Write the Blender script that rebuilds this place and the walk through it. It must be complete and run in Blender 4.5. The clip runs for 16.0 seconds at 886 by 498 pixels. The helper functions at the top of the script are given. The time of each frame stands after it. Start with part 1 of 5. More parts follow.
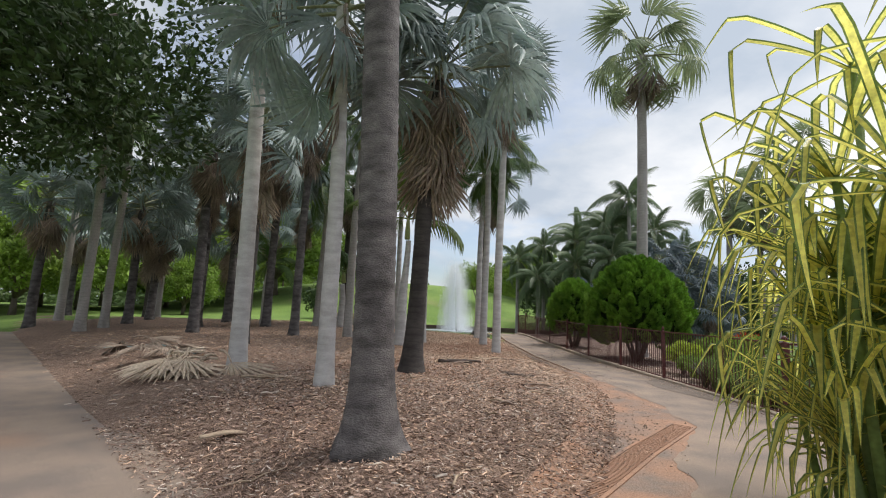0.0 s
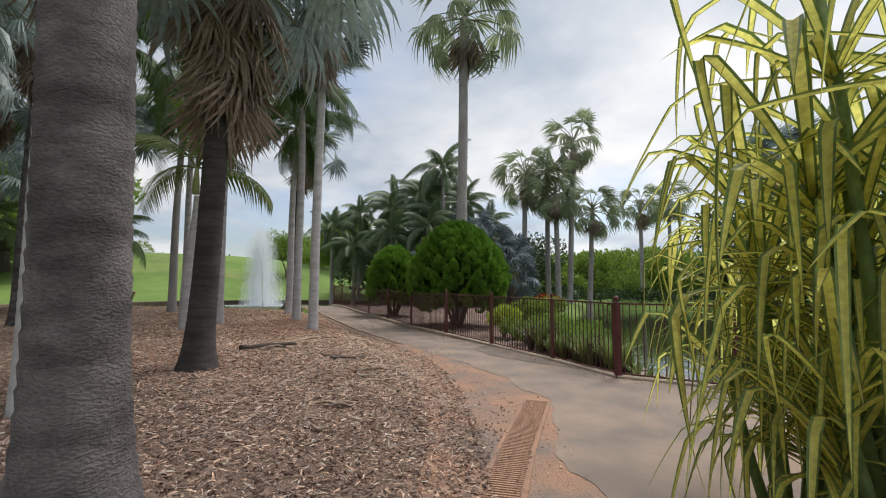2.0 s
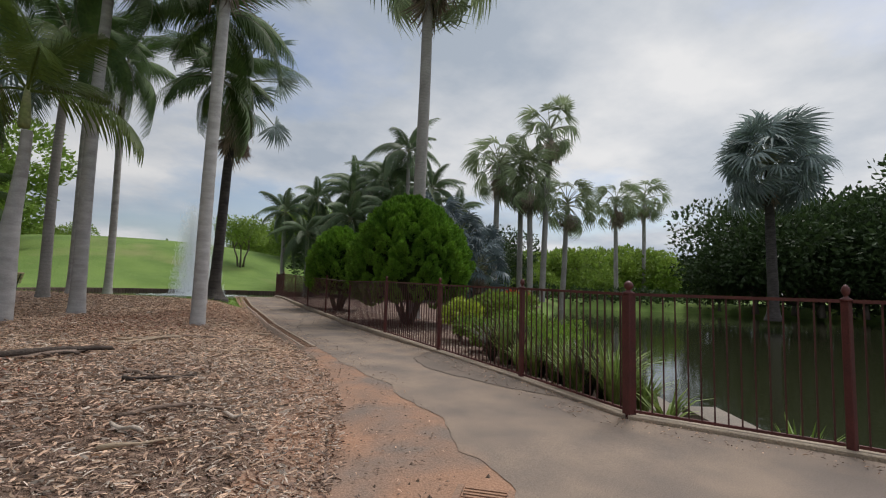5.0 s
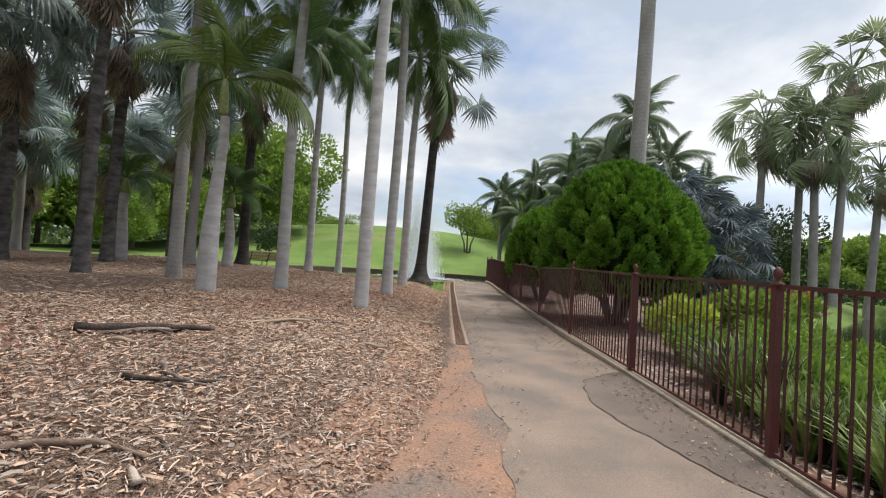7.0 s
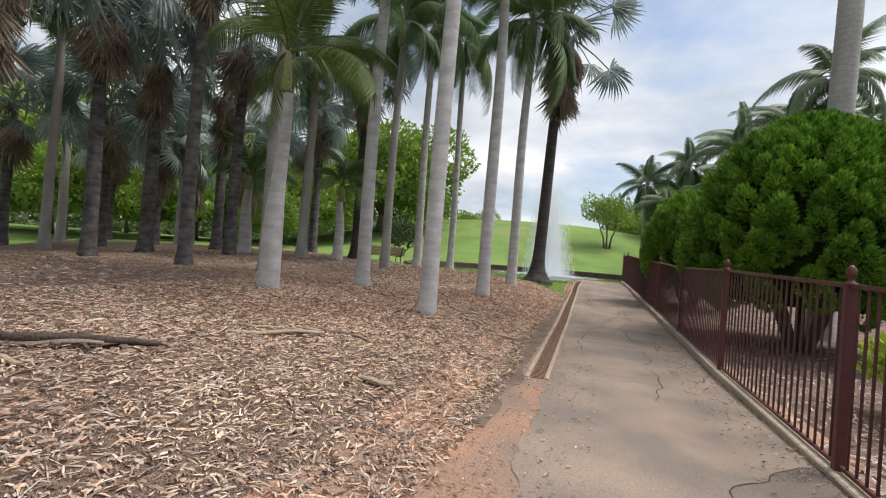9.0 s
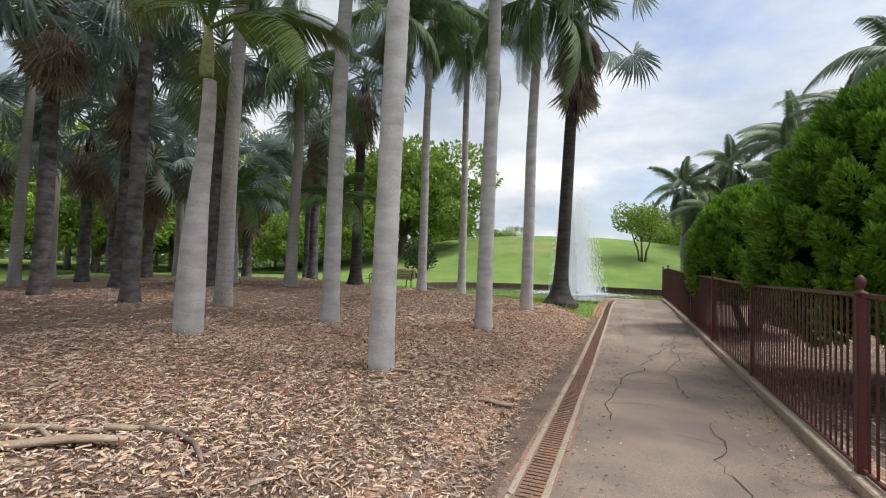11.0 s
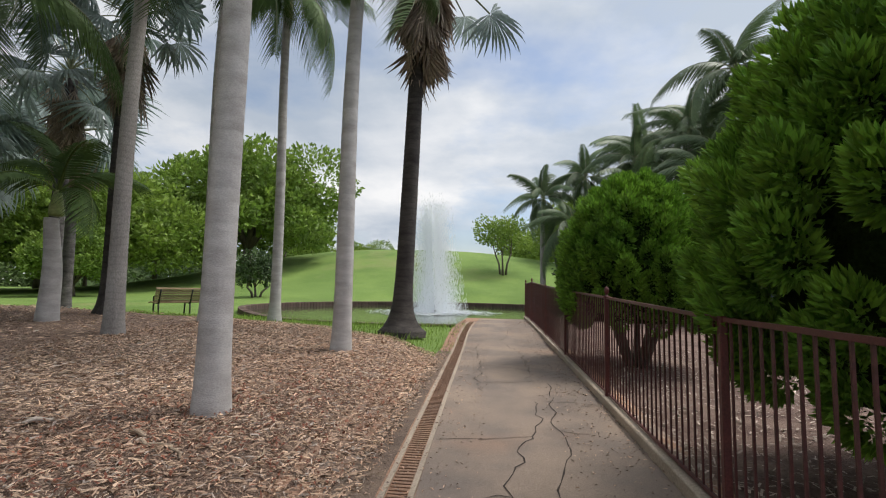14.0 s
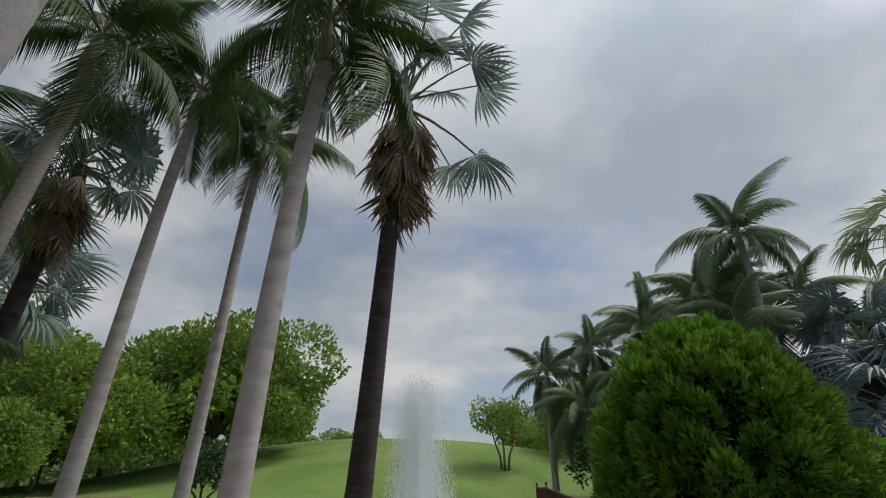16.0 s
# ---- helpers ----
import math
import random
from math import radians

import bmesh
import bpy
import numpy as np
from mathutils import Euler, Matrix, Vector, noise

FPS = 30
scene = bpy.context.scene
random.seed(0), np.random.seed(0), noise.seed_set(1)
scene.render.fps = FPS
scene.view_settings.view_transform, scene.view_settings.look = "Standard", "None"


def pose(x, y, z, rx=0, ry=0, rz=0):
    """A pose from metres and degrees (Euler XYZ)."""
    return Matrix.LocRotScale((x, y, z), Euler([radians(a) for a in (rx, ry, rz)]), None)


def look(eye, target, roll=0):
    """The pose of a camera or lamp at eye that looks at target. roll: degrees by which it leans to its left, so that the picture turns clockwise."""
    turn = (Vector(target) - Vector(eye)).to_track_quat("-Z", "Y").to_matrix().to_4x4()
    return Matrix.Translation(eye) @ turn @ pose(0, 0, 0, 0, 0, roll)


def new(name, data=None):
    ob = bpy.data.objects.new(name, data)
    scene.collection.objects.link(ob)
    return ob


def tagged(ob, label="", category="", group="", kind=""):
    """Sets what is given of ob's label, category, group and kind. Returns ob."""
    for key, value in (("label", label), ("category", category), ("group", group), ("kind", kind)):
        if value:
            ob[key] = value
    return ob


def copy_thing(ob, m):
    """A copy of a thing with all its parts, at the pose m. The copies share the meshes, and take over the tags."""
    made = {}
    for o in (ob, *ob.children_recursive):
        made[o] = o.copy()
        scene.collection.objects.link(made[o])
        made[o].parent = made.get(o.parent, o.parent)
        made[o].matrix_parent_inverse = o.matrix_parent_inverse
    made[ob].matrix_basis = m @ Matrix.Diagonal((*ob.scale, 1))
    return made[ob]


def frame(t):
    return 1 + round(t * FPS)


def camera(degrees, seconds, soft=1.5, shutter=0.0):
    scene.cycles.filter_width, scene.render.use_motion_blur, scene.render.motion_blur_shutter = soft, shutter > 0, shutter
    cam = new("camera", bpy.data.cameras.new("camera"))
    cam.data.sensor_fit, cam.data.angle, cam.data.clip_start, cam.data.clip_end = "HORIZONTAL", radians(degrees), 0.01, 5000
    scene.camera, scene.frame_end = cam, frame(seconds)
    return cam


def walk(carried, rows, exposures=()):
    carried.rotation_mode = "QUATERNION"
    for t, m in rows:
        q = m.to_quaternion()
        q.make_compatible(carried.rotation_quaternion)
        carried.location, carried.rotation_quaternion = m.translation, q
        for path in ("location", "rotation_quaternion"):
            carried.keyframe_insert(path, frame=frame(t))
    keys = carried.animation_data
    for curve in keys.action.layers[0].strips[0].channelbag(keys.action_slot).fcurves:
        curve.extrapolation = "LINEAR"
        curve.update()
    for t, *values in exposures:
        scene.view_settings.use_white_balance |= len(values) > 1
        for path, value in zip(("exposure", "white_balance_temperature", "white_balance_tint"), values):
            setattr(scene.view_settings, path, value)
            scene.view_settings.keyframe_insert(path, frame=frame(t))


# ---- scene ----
cam = camera(87.3, 16.0, 1.1)
PATH = [
    (0, (-0.053, -1.197, 1.333), (-0.104, 0.782, 1.623), 2.5),
    (0.5, (-0.213, -0.787, 1.332), (-0.131, 1.194, 1.597), 2.1),
    (1, (-0.277, -0.344, 1.321), (0.036, 1.617, 1.558), 1.3),
    (1.5, (-0.229, 0.133, 1.335), (0.319, 2.046, 1.535), 0.6),
    (2, (-0.061, 0.608, 1.336), (0.674, 2.459, 1.518), 0.1),
    (2.5, (0.138, 1.074, 1.31), (1.03, 2.853, 1.504), 0.1),
    (3, (0.409, 1.534, 1.268), (1.424, 3.245, 1.474), -0.0),
    (3.2, (0.527, 1.704, 1.263), (1.568, 3.399, 1.474), 0.3),
    (5.3, (2.051, 3.614, 1.132), (2.773, 5.472, 1.295), 2.2),
    (5.5, (2.199, 3.81, 1.13), (2.796, 5.711, 1.297), 2.9),
    (6, (2.557, 4.32, 1.14), (2.86, 6.292, 1.284), 3.8),
    (6.5, (2.947, 4.79, 1.148), (3.026, 6.786, 1.255), 3.9),
    (7, (3.317, 5.242, 1.155), (3.209, 7.238, 1.229), 3.8),
    (7.5, (3.646, 5.722, 1.164), (3.326, 7.696, 1.191), 3.7),
    (8, (3.851, 6.246, 1.179), (3.359, 8.185, 1.183), 3.9),
    (8.5, (3.945, 6.815, 1.205), (3.326, 8.717, 1.218), 4.6),
    (8.7, (3.953, 7.04, 1.21), (3.303, 8.932, 1.22), 4.6),
    (10.8, (3.938, 9.408, 1.327), (3.103, 11.223, 1.413), 2.3),
    (11, (3.93, 9.664, 1.326), (3.113, 11.488, 1.417), 2.1),
    (11.5, (3.88, 10.329, 1.335), (3.131, 12.18, 1.452), 1.4),
    (12, (3.797, 10.983, 1.365), (3.145, 12.869, 1.491), 1.1),
    (12.5, (3.786, 11.669, 1.374), (3.257, 13.593, 1.506), 0.8),
    (13, (3.781, 12.328, 1.388), (3.367, 14.279, 1.531), 0.6),
    (13.5, (3.833, 13.031, 1.412), (3.497, 14.997, 1.555), 0.6),
    (14, (3.846, 13.698, 1.43), (3.56, 15.67, 1.602), 1.0),
    (14.5, (3.904, 14.358, 1.483), (3.637, 16.317, 1.787), 1.3),
    (15, (3.957, 15.028, 1.552), (3.698, 16.939, 2.083), 1.1),
    (15.5, (3.97, 15.706, 1.633), (3.707, 17.536, 2.396), 1.2),
    (16, (3.79, 16.34, 1.69), (3.538, 18.104, 2.598), 0.9),
]
walk(cam, [(t, look(eye, target, roll)) for t, eye, target, roll in PATH],
     [(0, 0.12), (0.5, 0.22), (1.5, 0.06), (3, -0.23), (5.5, -0.4), (6.2, -0.08), (7, 0.18), (8.5, 0.24), (11, 0.27), (12.5, 0.1), (13.5, 0.12), (14.5, 0.0), (15, -0.14), (15.5, -0.32), (16, -0.56)])

# ---- world, sun ----
SUN_EL, SUN_AZ = 60.0, 62.0          # degrees; azimuth from +y towards +x
world = bpy.data.worlds.new("sky")
scene.world = world
world.use_nodes = True
wn, wl = world.node_tree.nodes, world.node_tree.links
wn.clear()
w_out, w_bg = wn.new("ShaderNodeOutputWorld"), wn.new("ShaderNodeBackground")
w_sky = wn.new("ShaderNodeTexSky")
w_sky.sky_type, w_sky.sun_disc = "NISHITA", False
w_sky.sun_elevation, w_sky.sun_rotation = radians(SUN_EL), radians(SUN_AZ)
w_sky.dust_density, w_sky.ozone_density = 2.0, 1.5
w_scale = wn.new("ShaderNodeVectorMath")
w_scale.operation = "SCALE"
w_scale.inputs["Scale"].default_value = 0.15
wl.new(w_sky.outputs[0], w_scale.inputs[0])
w_tc = wn.new("ShaderNodeTexCoord")
w_sep = wn.new("ShaderNodeSeparateXYZ")
wl.new(w_tc.outputs["Generated"], w_sep.inputs[0])
w_add = wn.new("ShaderNodeMath")
w_add.operation, w_add.inputs[1].default_value = "ADD", 0.22
wl.new(w_sep.outputs[2], w_add.inputs[0])
w_max = wn.new("ShaderNodeMath")
w_max.operation, w_max.inputs[1].default_value = "MAXIMUM", 0.08
wl.new(w_add.outputs[0], w_max.inputs[0])
w_comb = wn.new("ShaderNodeCombineXYZ")
for axis in (0, 1):
    w_div = wn.new("ShaderNodeMath")
    w_div.operation = "DIVIDE"
    wl.new(w_sep.outputs[axis], w_div.inputs[0])
    wl.new(w_max.outputs[0], w_div.inputs[1])
    wl.new(w_div.outputs[0], w_comb.inputs[axis])


def sky_noise(scale, detail, offset):
    n = wn.new("ShaderNodeTexNoise")
    n.inputs["Scale"].default_value, n.inputs["Detail"].default_value = scale, detail
    n.inputs["Roughness"].default_value = 0.55
    mp = wn.new("ShaderNodeMapping")
    mp.inputs["Location"].default_value = offset
    wl.new(w_comb.outputs[0], mp.inputs[0])
    wl.new(mp.outputs[0], n.inputs["Vector"])
    return n


def sky_ramp(src, a, b, ca, cb):
    r = wn.new("ShaderNodeValToRGB")
    r.color_ramp.elements[0].position, r.color_ramp.elements[1].position = a, b
    r.color_ramp.elements[0].color, r.color_ramp.elements[1].color = ca, cb
    wl.new(src.outputs[0], r.inputs[0])
    return r


w_cover = sky_ramp(sky_noise(0.9, 8, (1.7, 4.1, 0)), 0.37, 0.50, (0.2, 0.2, 0.2, 1), (1, 1, 1, 1))
w_tone = sky_ramp(sky_noise(1.25, 7, (6.4, 2.2, 3)), 0.36, 0.66, (0.52, 0.59, 0.69, 1), (1.0, 1.0, 1.01, 1))
w_mix = wn.new("ShaderNodeMix")
w_mix.data_type = "RGBA"
wl.new(w_cover.outputs[0], w_mix.inputs[0])
wl.new(w_scale.outputs[0], w_mix.inputs[6])
wl.new(w_tone.outputs[0], w_mix.inputs[7])
wl.new(w_mix.outputs[2], w_bg.inputs[0])
w_zen = wn.new("ShaderNodeMapRange")          # an overcast sky is brightest overhead
w_zen.inputs["From Min"].default_value, w_zen.inputs["From Max"].default_value = 0.62, 1.0
w_zen.inputs["To Min"].default_value, w_zen.inputs["To Max"].default_value = 1.0, 1.9
wl.new(w_sep.outputs[2], w_zen.inputs[0])
w_side = wn.new("ShaderNodeMapRange")         # and brighter on the sun's side
w_side.inputs["From Min"].default_value, w_side.inputs["From Max"].default_value = -0.5, 0.7
w_side.inputs["To Min"].default_value, w_side.inputs["To Max"].default_value = 0.84, 1.06
wl.new(w_sep.outputs[0], w_side.inputs[0])
w_mul = wn.new("ShaderNodeMath")
w_mul.operation = "MULTIPLY"
wl.new(w_zen.outputs[0], w_mul.inputs[0])
wl.new(w_side.outputs[0], w_mul.inputs[1])
wl.new(w_mul.outputs[0], w_bg.inputs[1])
wl.new(w_bg.outputs[0], w_out.inputs[0])

sun = new("sun", bpy.data.lights.new("sun", "SUN"))
sun.data.energy, sun.data.angle, sun.data.color = 2.9, radians(20), (1.0, 0.96, 0.91)
sa, se = radians(SUN_AZ), radians(SUN_EL)
sun.matrix_world = look((0, 0, 40), (-math.sin(sa) * math.cos(se), -math.cos(sa) * math.cos(se), 40 - math.sin(se)))
scene.view_settings.exposure = 0.0


# ---- materials ----
def mat(name, c1, c2, scale=4.0, rough=0.85, bump=0.3, fine=40.0, c3=None, spots=0.0, stretch=(1, 1, 1), metal=0.0, leaf=0.0, vary=0.0, dist=0.02, spec=0.35, island=False, grain=(0.72, 1.22)):
    m = bpy.data.materials.new(name)
    m.use_nodes = True
    nt = m.node_tree
    nodes, links = nt.nodes, nt.links
    nodes.clear()
    out, pr = nodes.new("ShaderNodeOutputMaterial"), nodes.new("ShaderNodeBsdfPrincipled")
    tc, mp = nodes.new("ShaderNodeTexCoord"), nodes.new("ShaderNodeMapping")
    mp.inputs["Scale"].default_value = stretch
    links.new(tc.outputs["Object"], mp.inputs[0])

    def tex(s, d=4):
        n = nodes.new("ShaderNodeTexNoise")
        n.inputs["Scale"].default_value, n.inputs["Detail"].default_value = s, d
        links.new(mp.outputs[0], n.inputs["Vector"])
        return n

    def ramp(src, a, b):
        r = nodes.new("ShaderNodeMapRange")
        r.inputs["From Min"].default_value, r.inputs["From Max"].default_value = a, b
        links.new(src, r.inputs[0])
        return r.outputs[0]

    def mix(f, a, b, mode="MIX"):
        x = nodes.new("ShaderNodeMix")
        x.data_type, x.blend_type = "RGBA", mode
        for sock, v in ((x.inputs[0], f), (x.inputs[6], a), (x.inputs[7], b)):
            if isinstance(v, (tuple, float, int)):
                sock.default_value = (*v, 1) if isinstance(v, tuple) else v
            else:
                links.new(v, sock)
        return x.outputs[2]

    big, small = tex(scale), tex(fine, 6)
    col = mix(ramp(big.outputs[0], 0.35, 0.65), c1, c2)
    if c3 is not None:
        col = mix(ramp(tex(scale * 0.37, 5).outputs[0], 0.6 - spots, 0.72 - spots), col, c3)
    speck = nodes.new("ShaderNodeMapRange")
    speck.inputs["From Min"].default_value, speck.inputs["From Max"].default_value = 0.28, 0.72
    speck.inputs["To Min"].default_value, speck.inputs["To Max"].default_value = grain
    links.new(small.outputs[0], speck.inputs[0])
    mul = nodes.new("ShaderNodeVectorMath")
    mul.operation = "SCALE"
    links.new(col, mul.inputs[0])
    links.new(speck.outputs[0], mul.inputs["Scale"])
    col = mul.outputs[0]
    if vary:
        info = nodes.new("ShaderNodeNewGeometry" if island else "ShaderNodeObjectInfo")
        hsv = nodes.new("ShaderNodeHueSaturation")
        vr = nodes.new("ShaderNodeMapRange")
        vr.inputs["To Min"].default_value, vr.inputs["To Max"].default_value = 1 - vary, 1 + vary
        links.new(info.outputs["Random Per Island" if island else "Random"], vr.inputs[0])
        links.new(vr.outputs[0], hsv.inputs["Value"])
        links.new(col, hsv.inputs["Color"])
        col = hsv.outputs[0]
    links.new(col, pr.inputs["Base Color"])
    pr.inputs["Roughness"].default_value, pr.inputs["Metallic"].default_value = rough, metal
    pr.inputs["Specular IOR Level"].default_value = spec
    if bump:
        bp = nodes.new("ShaderNodeBump")
        bp.inputs["Strength"].default_value, bp.inputs["Distance"].default_value = bump, dist
        links.new(small.outputs[0], bp.inputs["Height"])
        links.new(bp.outputs[0], pr.inputs["Normal"])
    surf = pr.outputs[0]
    if leaf:
        tr, ms = nodes.new("ShaderNodeBsdfTranslucent"), nodes.new("ShaderNodeMixShader")
        links.new(col, tr.inputs[0])
        ms.inputs[0].default_value = leaf
        links.new(surf, ms.inputs[1])
        links.new(tr.outputs[0], ms.inputs[2])
        surf = ms.outputs[0]
    links.new(surf, out.inputs[0])
    return m


def banded(name, c1, c2, bands, c3, scale=3.0, spots=0.0, rough=0.85, bump=0.5, grain=(0.72, 1.22), groove=0.84, flat=0.55):
    """Palm bark: leaf-scar rings up the trunk over blotchy colour."""
    m = mat(name, c1, c2, scale, rough, bump, 55.0, c3, spots, stretch=(1, 1, flat), grain=grain)
    nodes, links = m.node_tree.nodes, m.node_tree.links
    pr = next(n for n in nodes if n.type == "BSDF_PRINCIPLED")
    wave, tc = nodes.new("ShaderNodeTexWave"), nodes.new("ShaderNodeTexCoord")
    wave.bands_direction, wave.wave_profile = "Z", "SAW"
    wave.inputs["Scale"].default_value, wave.inputs["Distortion"].default_value = bands, 5.0
    wave.inputs["Detail"].default_value, wave.inputs["Detail Scale"].default_value = 3, 1.2
    links.new(tc.outputs["Object"], wave.inputs["Vector"])
    rng = nodes.new("ShaderNodeMapRange")
    rng.inputs["From Min"].default_value, rng.inputs["From Max"].default_value = 0.0, 0.35
    rng.inputs["To Min"].default_value, rng.inputs["To Max"].default_value = groove, 1.0
    links.new(wave.outputs["Fac"], rng.inputs[0])
    old = pr.inputs["Base Color"].links[0].from_socket
    sc = nodes.new("ShaderNodeVectorMath")
    sc.operation = "SCALE"
    links.new(old, sc.inputs[0])
    links.new(rng.outputs[0], sc.inputs["Scale"])
    links.new(sc.outputs[0], pr.inputs["Base Color"])
    return m


M_LAWN = mat("lawn_grass", (0.112, 0.185, 0.036), (0.162, 0.245, 0.052), 0.3, 0.95, 0.7, 26, (0.215, 0.23, 0.082), 0.0, dist=0.05)
M_MULCH = mat("bark_mulch", (0.24, 0.155, 0.115), (0.39, 0.27, 0.20), 16, 0.95, 1.0, 95, (0.20, 0.122, 0.09), 0.0, dist=0.05, grain=(0.35, 1.45))
M_BED = mat("garden_bed_mulch", (0.12, 0.075, 0.06), (0.22, 0.15, 0.12), 2.2, 0.95, 0.9, 40, (0.3, 0.22, 0.17), -0.03, dist=0.03)
M_DIRT = mat("red_dirt", (0.37, 0.21, 0.135), (0.29, 0.18, 0.125), 1.9, 0.95, 0.6, 60, (0.21, 0.163, 0.135), 0.10, dist=0.015)
M_CONC = mat("worn_concrete_path", (0.29, 0.22, 0.168), (0.185, 0.148, 0.125), 1.3, 0.9, 0.45, 110, (0.31, 0.205, 0.145), 0.02, dist=0.006)
M_PATCH = mat("weathered_lake_concrete", (0.255, 0.215, 0.18), (0.19, 0.165, 0.14), 1.5, 0.92, 0.3, 80, dist=0.006)
M_KERB = mat("pale_concrete_edging", (0.42, 0.34, 0.26), (0.33, 0.27, 0.21), 2.0, 0.9, 0.3, 60, (0.22, 0.18, 0.14), 0.0, dist=0.006)
# near-black colour painted as shade down in the cracks and the long drain
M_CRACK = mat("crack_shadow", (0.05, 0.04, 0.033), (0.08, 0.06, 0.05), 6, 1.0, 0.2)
M_CHIP = mat("wood_chip", (0.54, 0.38, 0.275), (0.38, 0.245, 0.175), 0.8, 0.95, 0.0, 60, (0.20, 0.12, 0.09), -0.02, vary=0.55, island=True)
M_CHIP_GREY = mat("weathered_chip", (0.50, 0.42, 0.35), (0.37, 0.30, 0.25), 0.8, 0.95, 0.0, 60, vary=0.5, island=True)
M_CHIP_DARK = mat("dark_brown_chip", (0.27, 0.185, 0.145), (0.16, 0.105, 0.085), 0.8, 0.95, 0.0, 60, vary=0.5, island=True)
M_CHIP_PALE = mat("pale_tan_chip", (0.66, 0.475, 0.335), (0.50, 0.34, 0.235), 0.8, 0.95, 0.0, 60, vary=0.4, island=True)
M_STICK = mat("dry_wood", (0.45, 0.35, 0.25), (0.28, 0.2, 0.14), 3, 0.9, 0.4, 60, stretch=(1, 1, 4))
M_STICK_DARK = mat("dark_bark_wood", (0.16, 0.11, 0.085), (0.28, 0.21, 0.17), 4, 0.9, 0.5, 50)
M_DARK = banded("dark_palm_bark", (0.043, 0.036, 0.033), (0.082, 0.07, 0.064), 2.3, (0.028, 0.023, 0.021), 3.0, 0.02, bump=0.8, groove=0.7, flat=2.0)
M_BIG = banded("grey_brown_palm_bark", (0.07, 0.061, 0.061), (0.165, 0.148, 0.145), 1.8, (0.042, 0.036, 0.034), 4.0, 0.06, bump=0.8, groove=0.8, flat=1.7)
M_PALE = banded("pale_palm_bark", (0.52, 0.50, 0.485), (0.40, 0.375, 0.36), 1.1, (0.34, 0.315, 0.30), 4.0, 0.05, bump=0.25, grain=(0.82, 1.12), groove=0.92, flat=2.2)
M_GREYP = banded("grey_ringed_palm_bark", (0.36, 0.335, 0.315), (0.27, 0.245, 0.23), 2.6, (0.42, 0.41, 0.38), 2.6, -0.01, bump=0.4)
M_SILVER = mat("silver_fan_leaf", (0.33, 0.39, 0.375), (0.20, 0.26, 0.24), 1.5, 0.5, 0.1, 12, (0.14, 0.19, 0.15), -0.02, leaf=0.28, vary=0.3)
M_BLUEFAN = mat("blue_grey_fan_leaf", (0.17, 0.215, 0.235), (0.10, 0.135, 0.145), 1.5, 0.5, 0.1, 12, leaf=0.2, vary=0.3)
M_FANGREEN = mat("grey_green_fan_leaf", (0.30, 0.35, 0.20), (0.20, 0.25, 0.13), 1.5, 0.5, 0.1, 12, leaf=0.38, vary=0.3)
M_DEAD = mat("dead_palm_leaf", (0.36, 0.285, 0.222), (0.235, 0.182, 0.143), 3, 0.9, 0.3, 25, (0.42, 0.355, 0.285), -0.02, leaf=0.12, vary=0.35)
M_STRAW = mat("bleached_dead_palm_leaf", (0.56, 0.46, 0.35), (0.44, 0.34, 0.25), 3, 0.9, 0.3, 25, (0.33, 0.25, 0.18), -0.02, vary=0.25)
M_PETIOLE = mat("palm_petiole", (0.23, 0.25, 0.15), (0.17, 0.18, 0.10), 3, 0.6, 0.1, 30)
M_FROND = mat("green_feather_leaf", (0.10, 0.165, 0.045), (0.06, 0.11, 0.03), 2, 0.65, 0.1, 12, leaf=0.2, vary=0.25)
M_FRONDLIT = mat("young_yellow_green_frond", (0.15, 0.20, 0.045), (0.10, 0.15, 0.032), 2, 0.5, 0.1, 12, leaf=0.35, vary=0.2)
M_SHAFT = mat("green_crownshaft", (0.22, 0.27, 0.09), (0.30, 0.30, 0.14), 3, 0.5, 0.1, 20)
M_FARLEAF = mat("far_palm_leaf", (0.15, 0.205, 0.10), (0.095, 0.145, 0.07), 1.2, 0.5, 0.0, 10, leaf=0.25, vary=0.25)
M_BROAD = mat("broadleaf_foliage", (0.26, 0.37, 0.062), (0.15, 0.24, 0.042), 0.5, 0.55, 0.0, 9, (0.17, 0.25, 0.045), -0.03, leaf=0.3, vary=0.3, island=True)
M_BROADLT = mat("light_broadleaf_foliage", (0.26, 0.36, 0.06), (0.16, 0.25, 0.042), 0.5, 0.55, 0.0, 9, leaf=0.35, vary=0.3, island=True)
M_BROADDK = mat("dark_broadleaf_foliage", (0.065, 0.105, 0.035), (0.04, 0.07, 0.024), 0.5, 0.55, 0.0, 9, leaf=0.2, vary=0.35, island=True)
M_FARWOOD = mat("far_tree_foliage", (0.17, 0.23, 0.09), (0.11, 0.165, 0.065), 0.15, 0.8, 0.0, 4, leaf=0.2, vary=0.3, island=True)
M_CONIFER = mat("dense_conifer_foliage", (0.215, 0.385, 0.045), (0.115, 0.245, 0.028), 0.9, 0.6, 0.0, 14, leaf=0.2, vary=0.4, island=True)
# near-black green: shade deep between the conifer sprays, put into the colour
M_CORE = mat("conifer_gap_shade", (0.035, 0.06, 0.014), (0.02, 0.034, 0.01), 6, 1.0, 1.0, 30, dist=0.1, spec=0.0)
M_TRUNK = mat("tree_bark", (0.20, 0.165, 0.135), (0.12, 0.095, 0.08), 2, 0.9, 0.6, 30, stretch=(1, 1, 0.4))
M_FENCE = mat("maroon_painted_steel", (0.12, 0.034, 0.031), (0.085, 0.027, 0.026), 5, 0.5, 0.12, 70, (0.14, 0.07, 0.055), -0.06, dist=0.003)
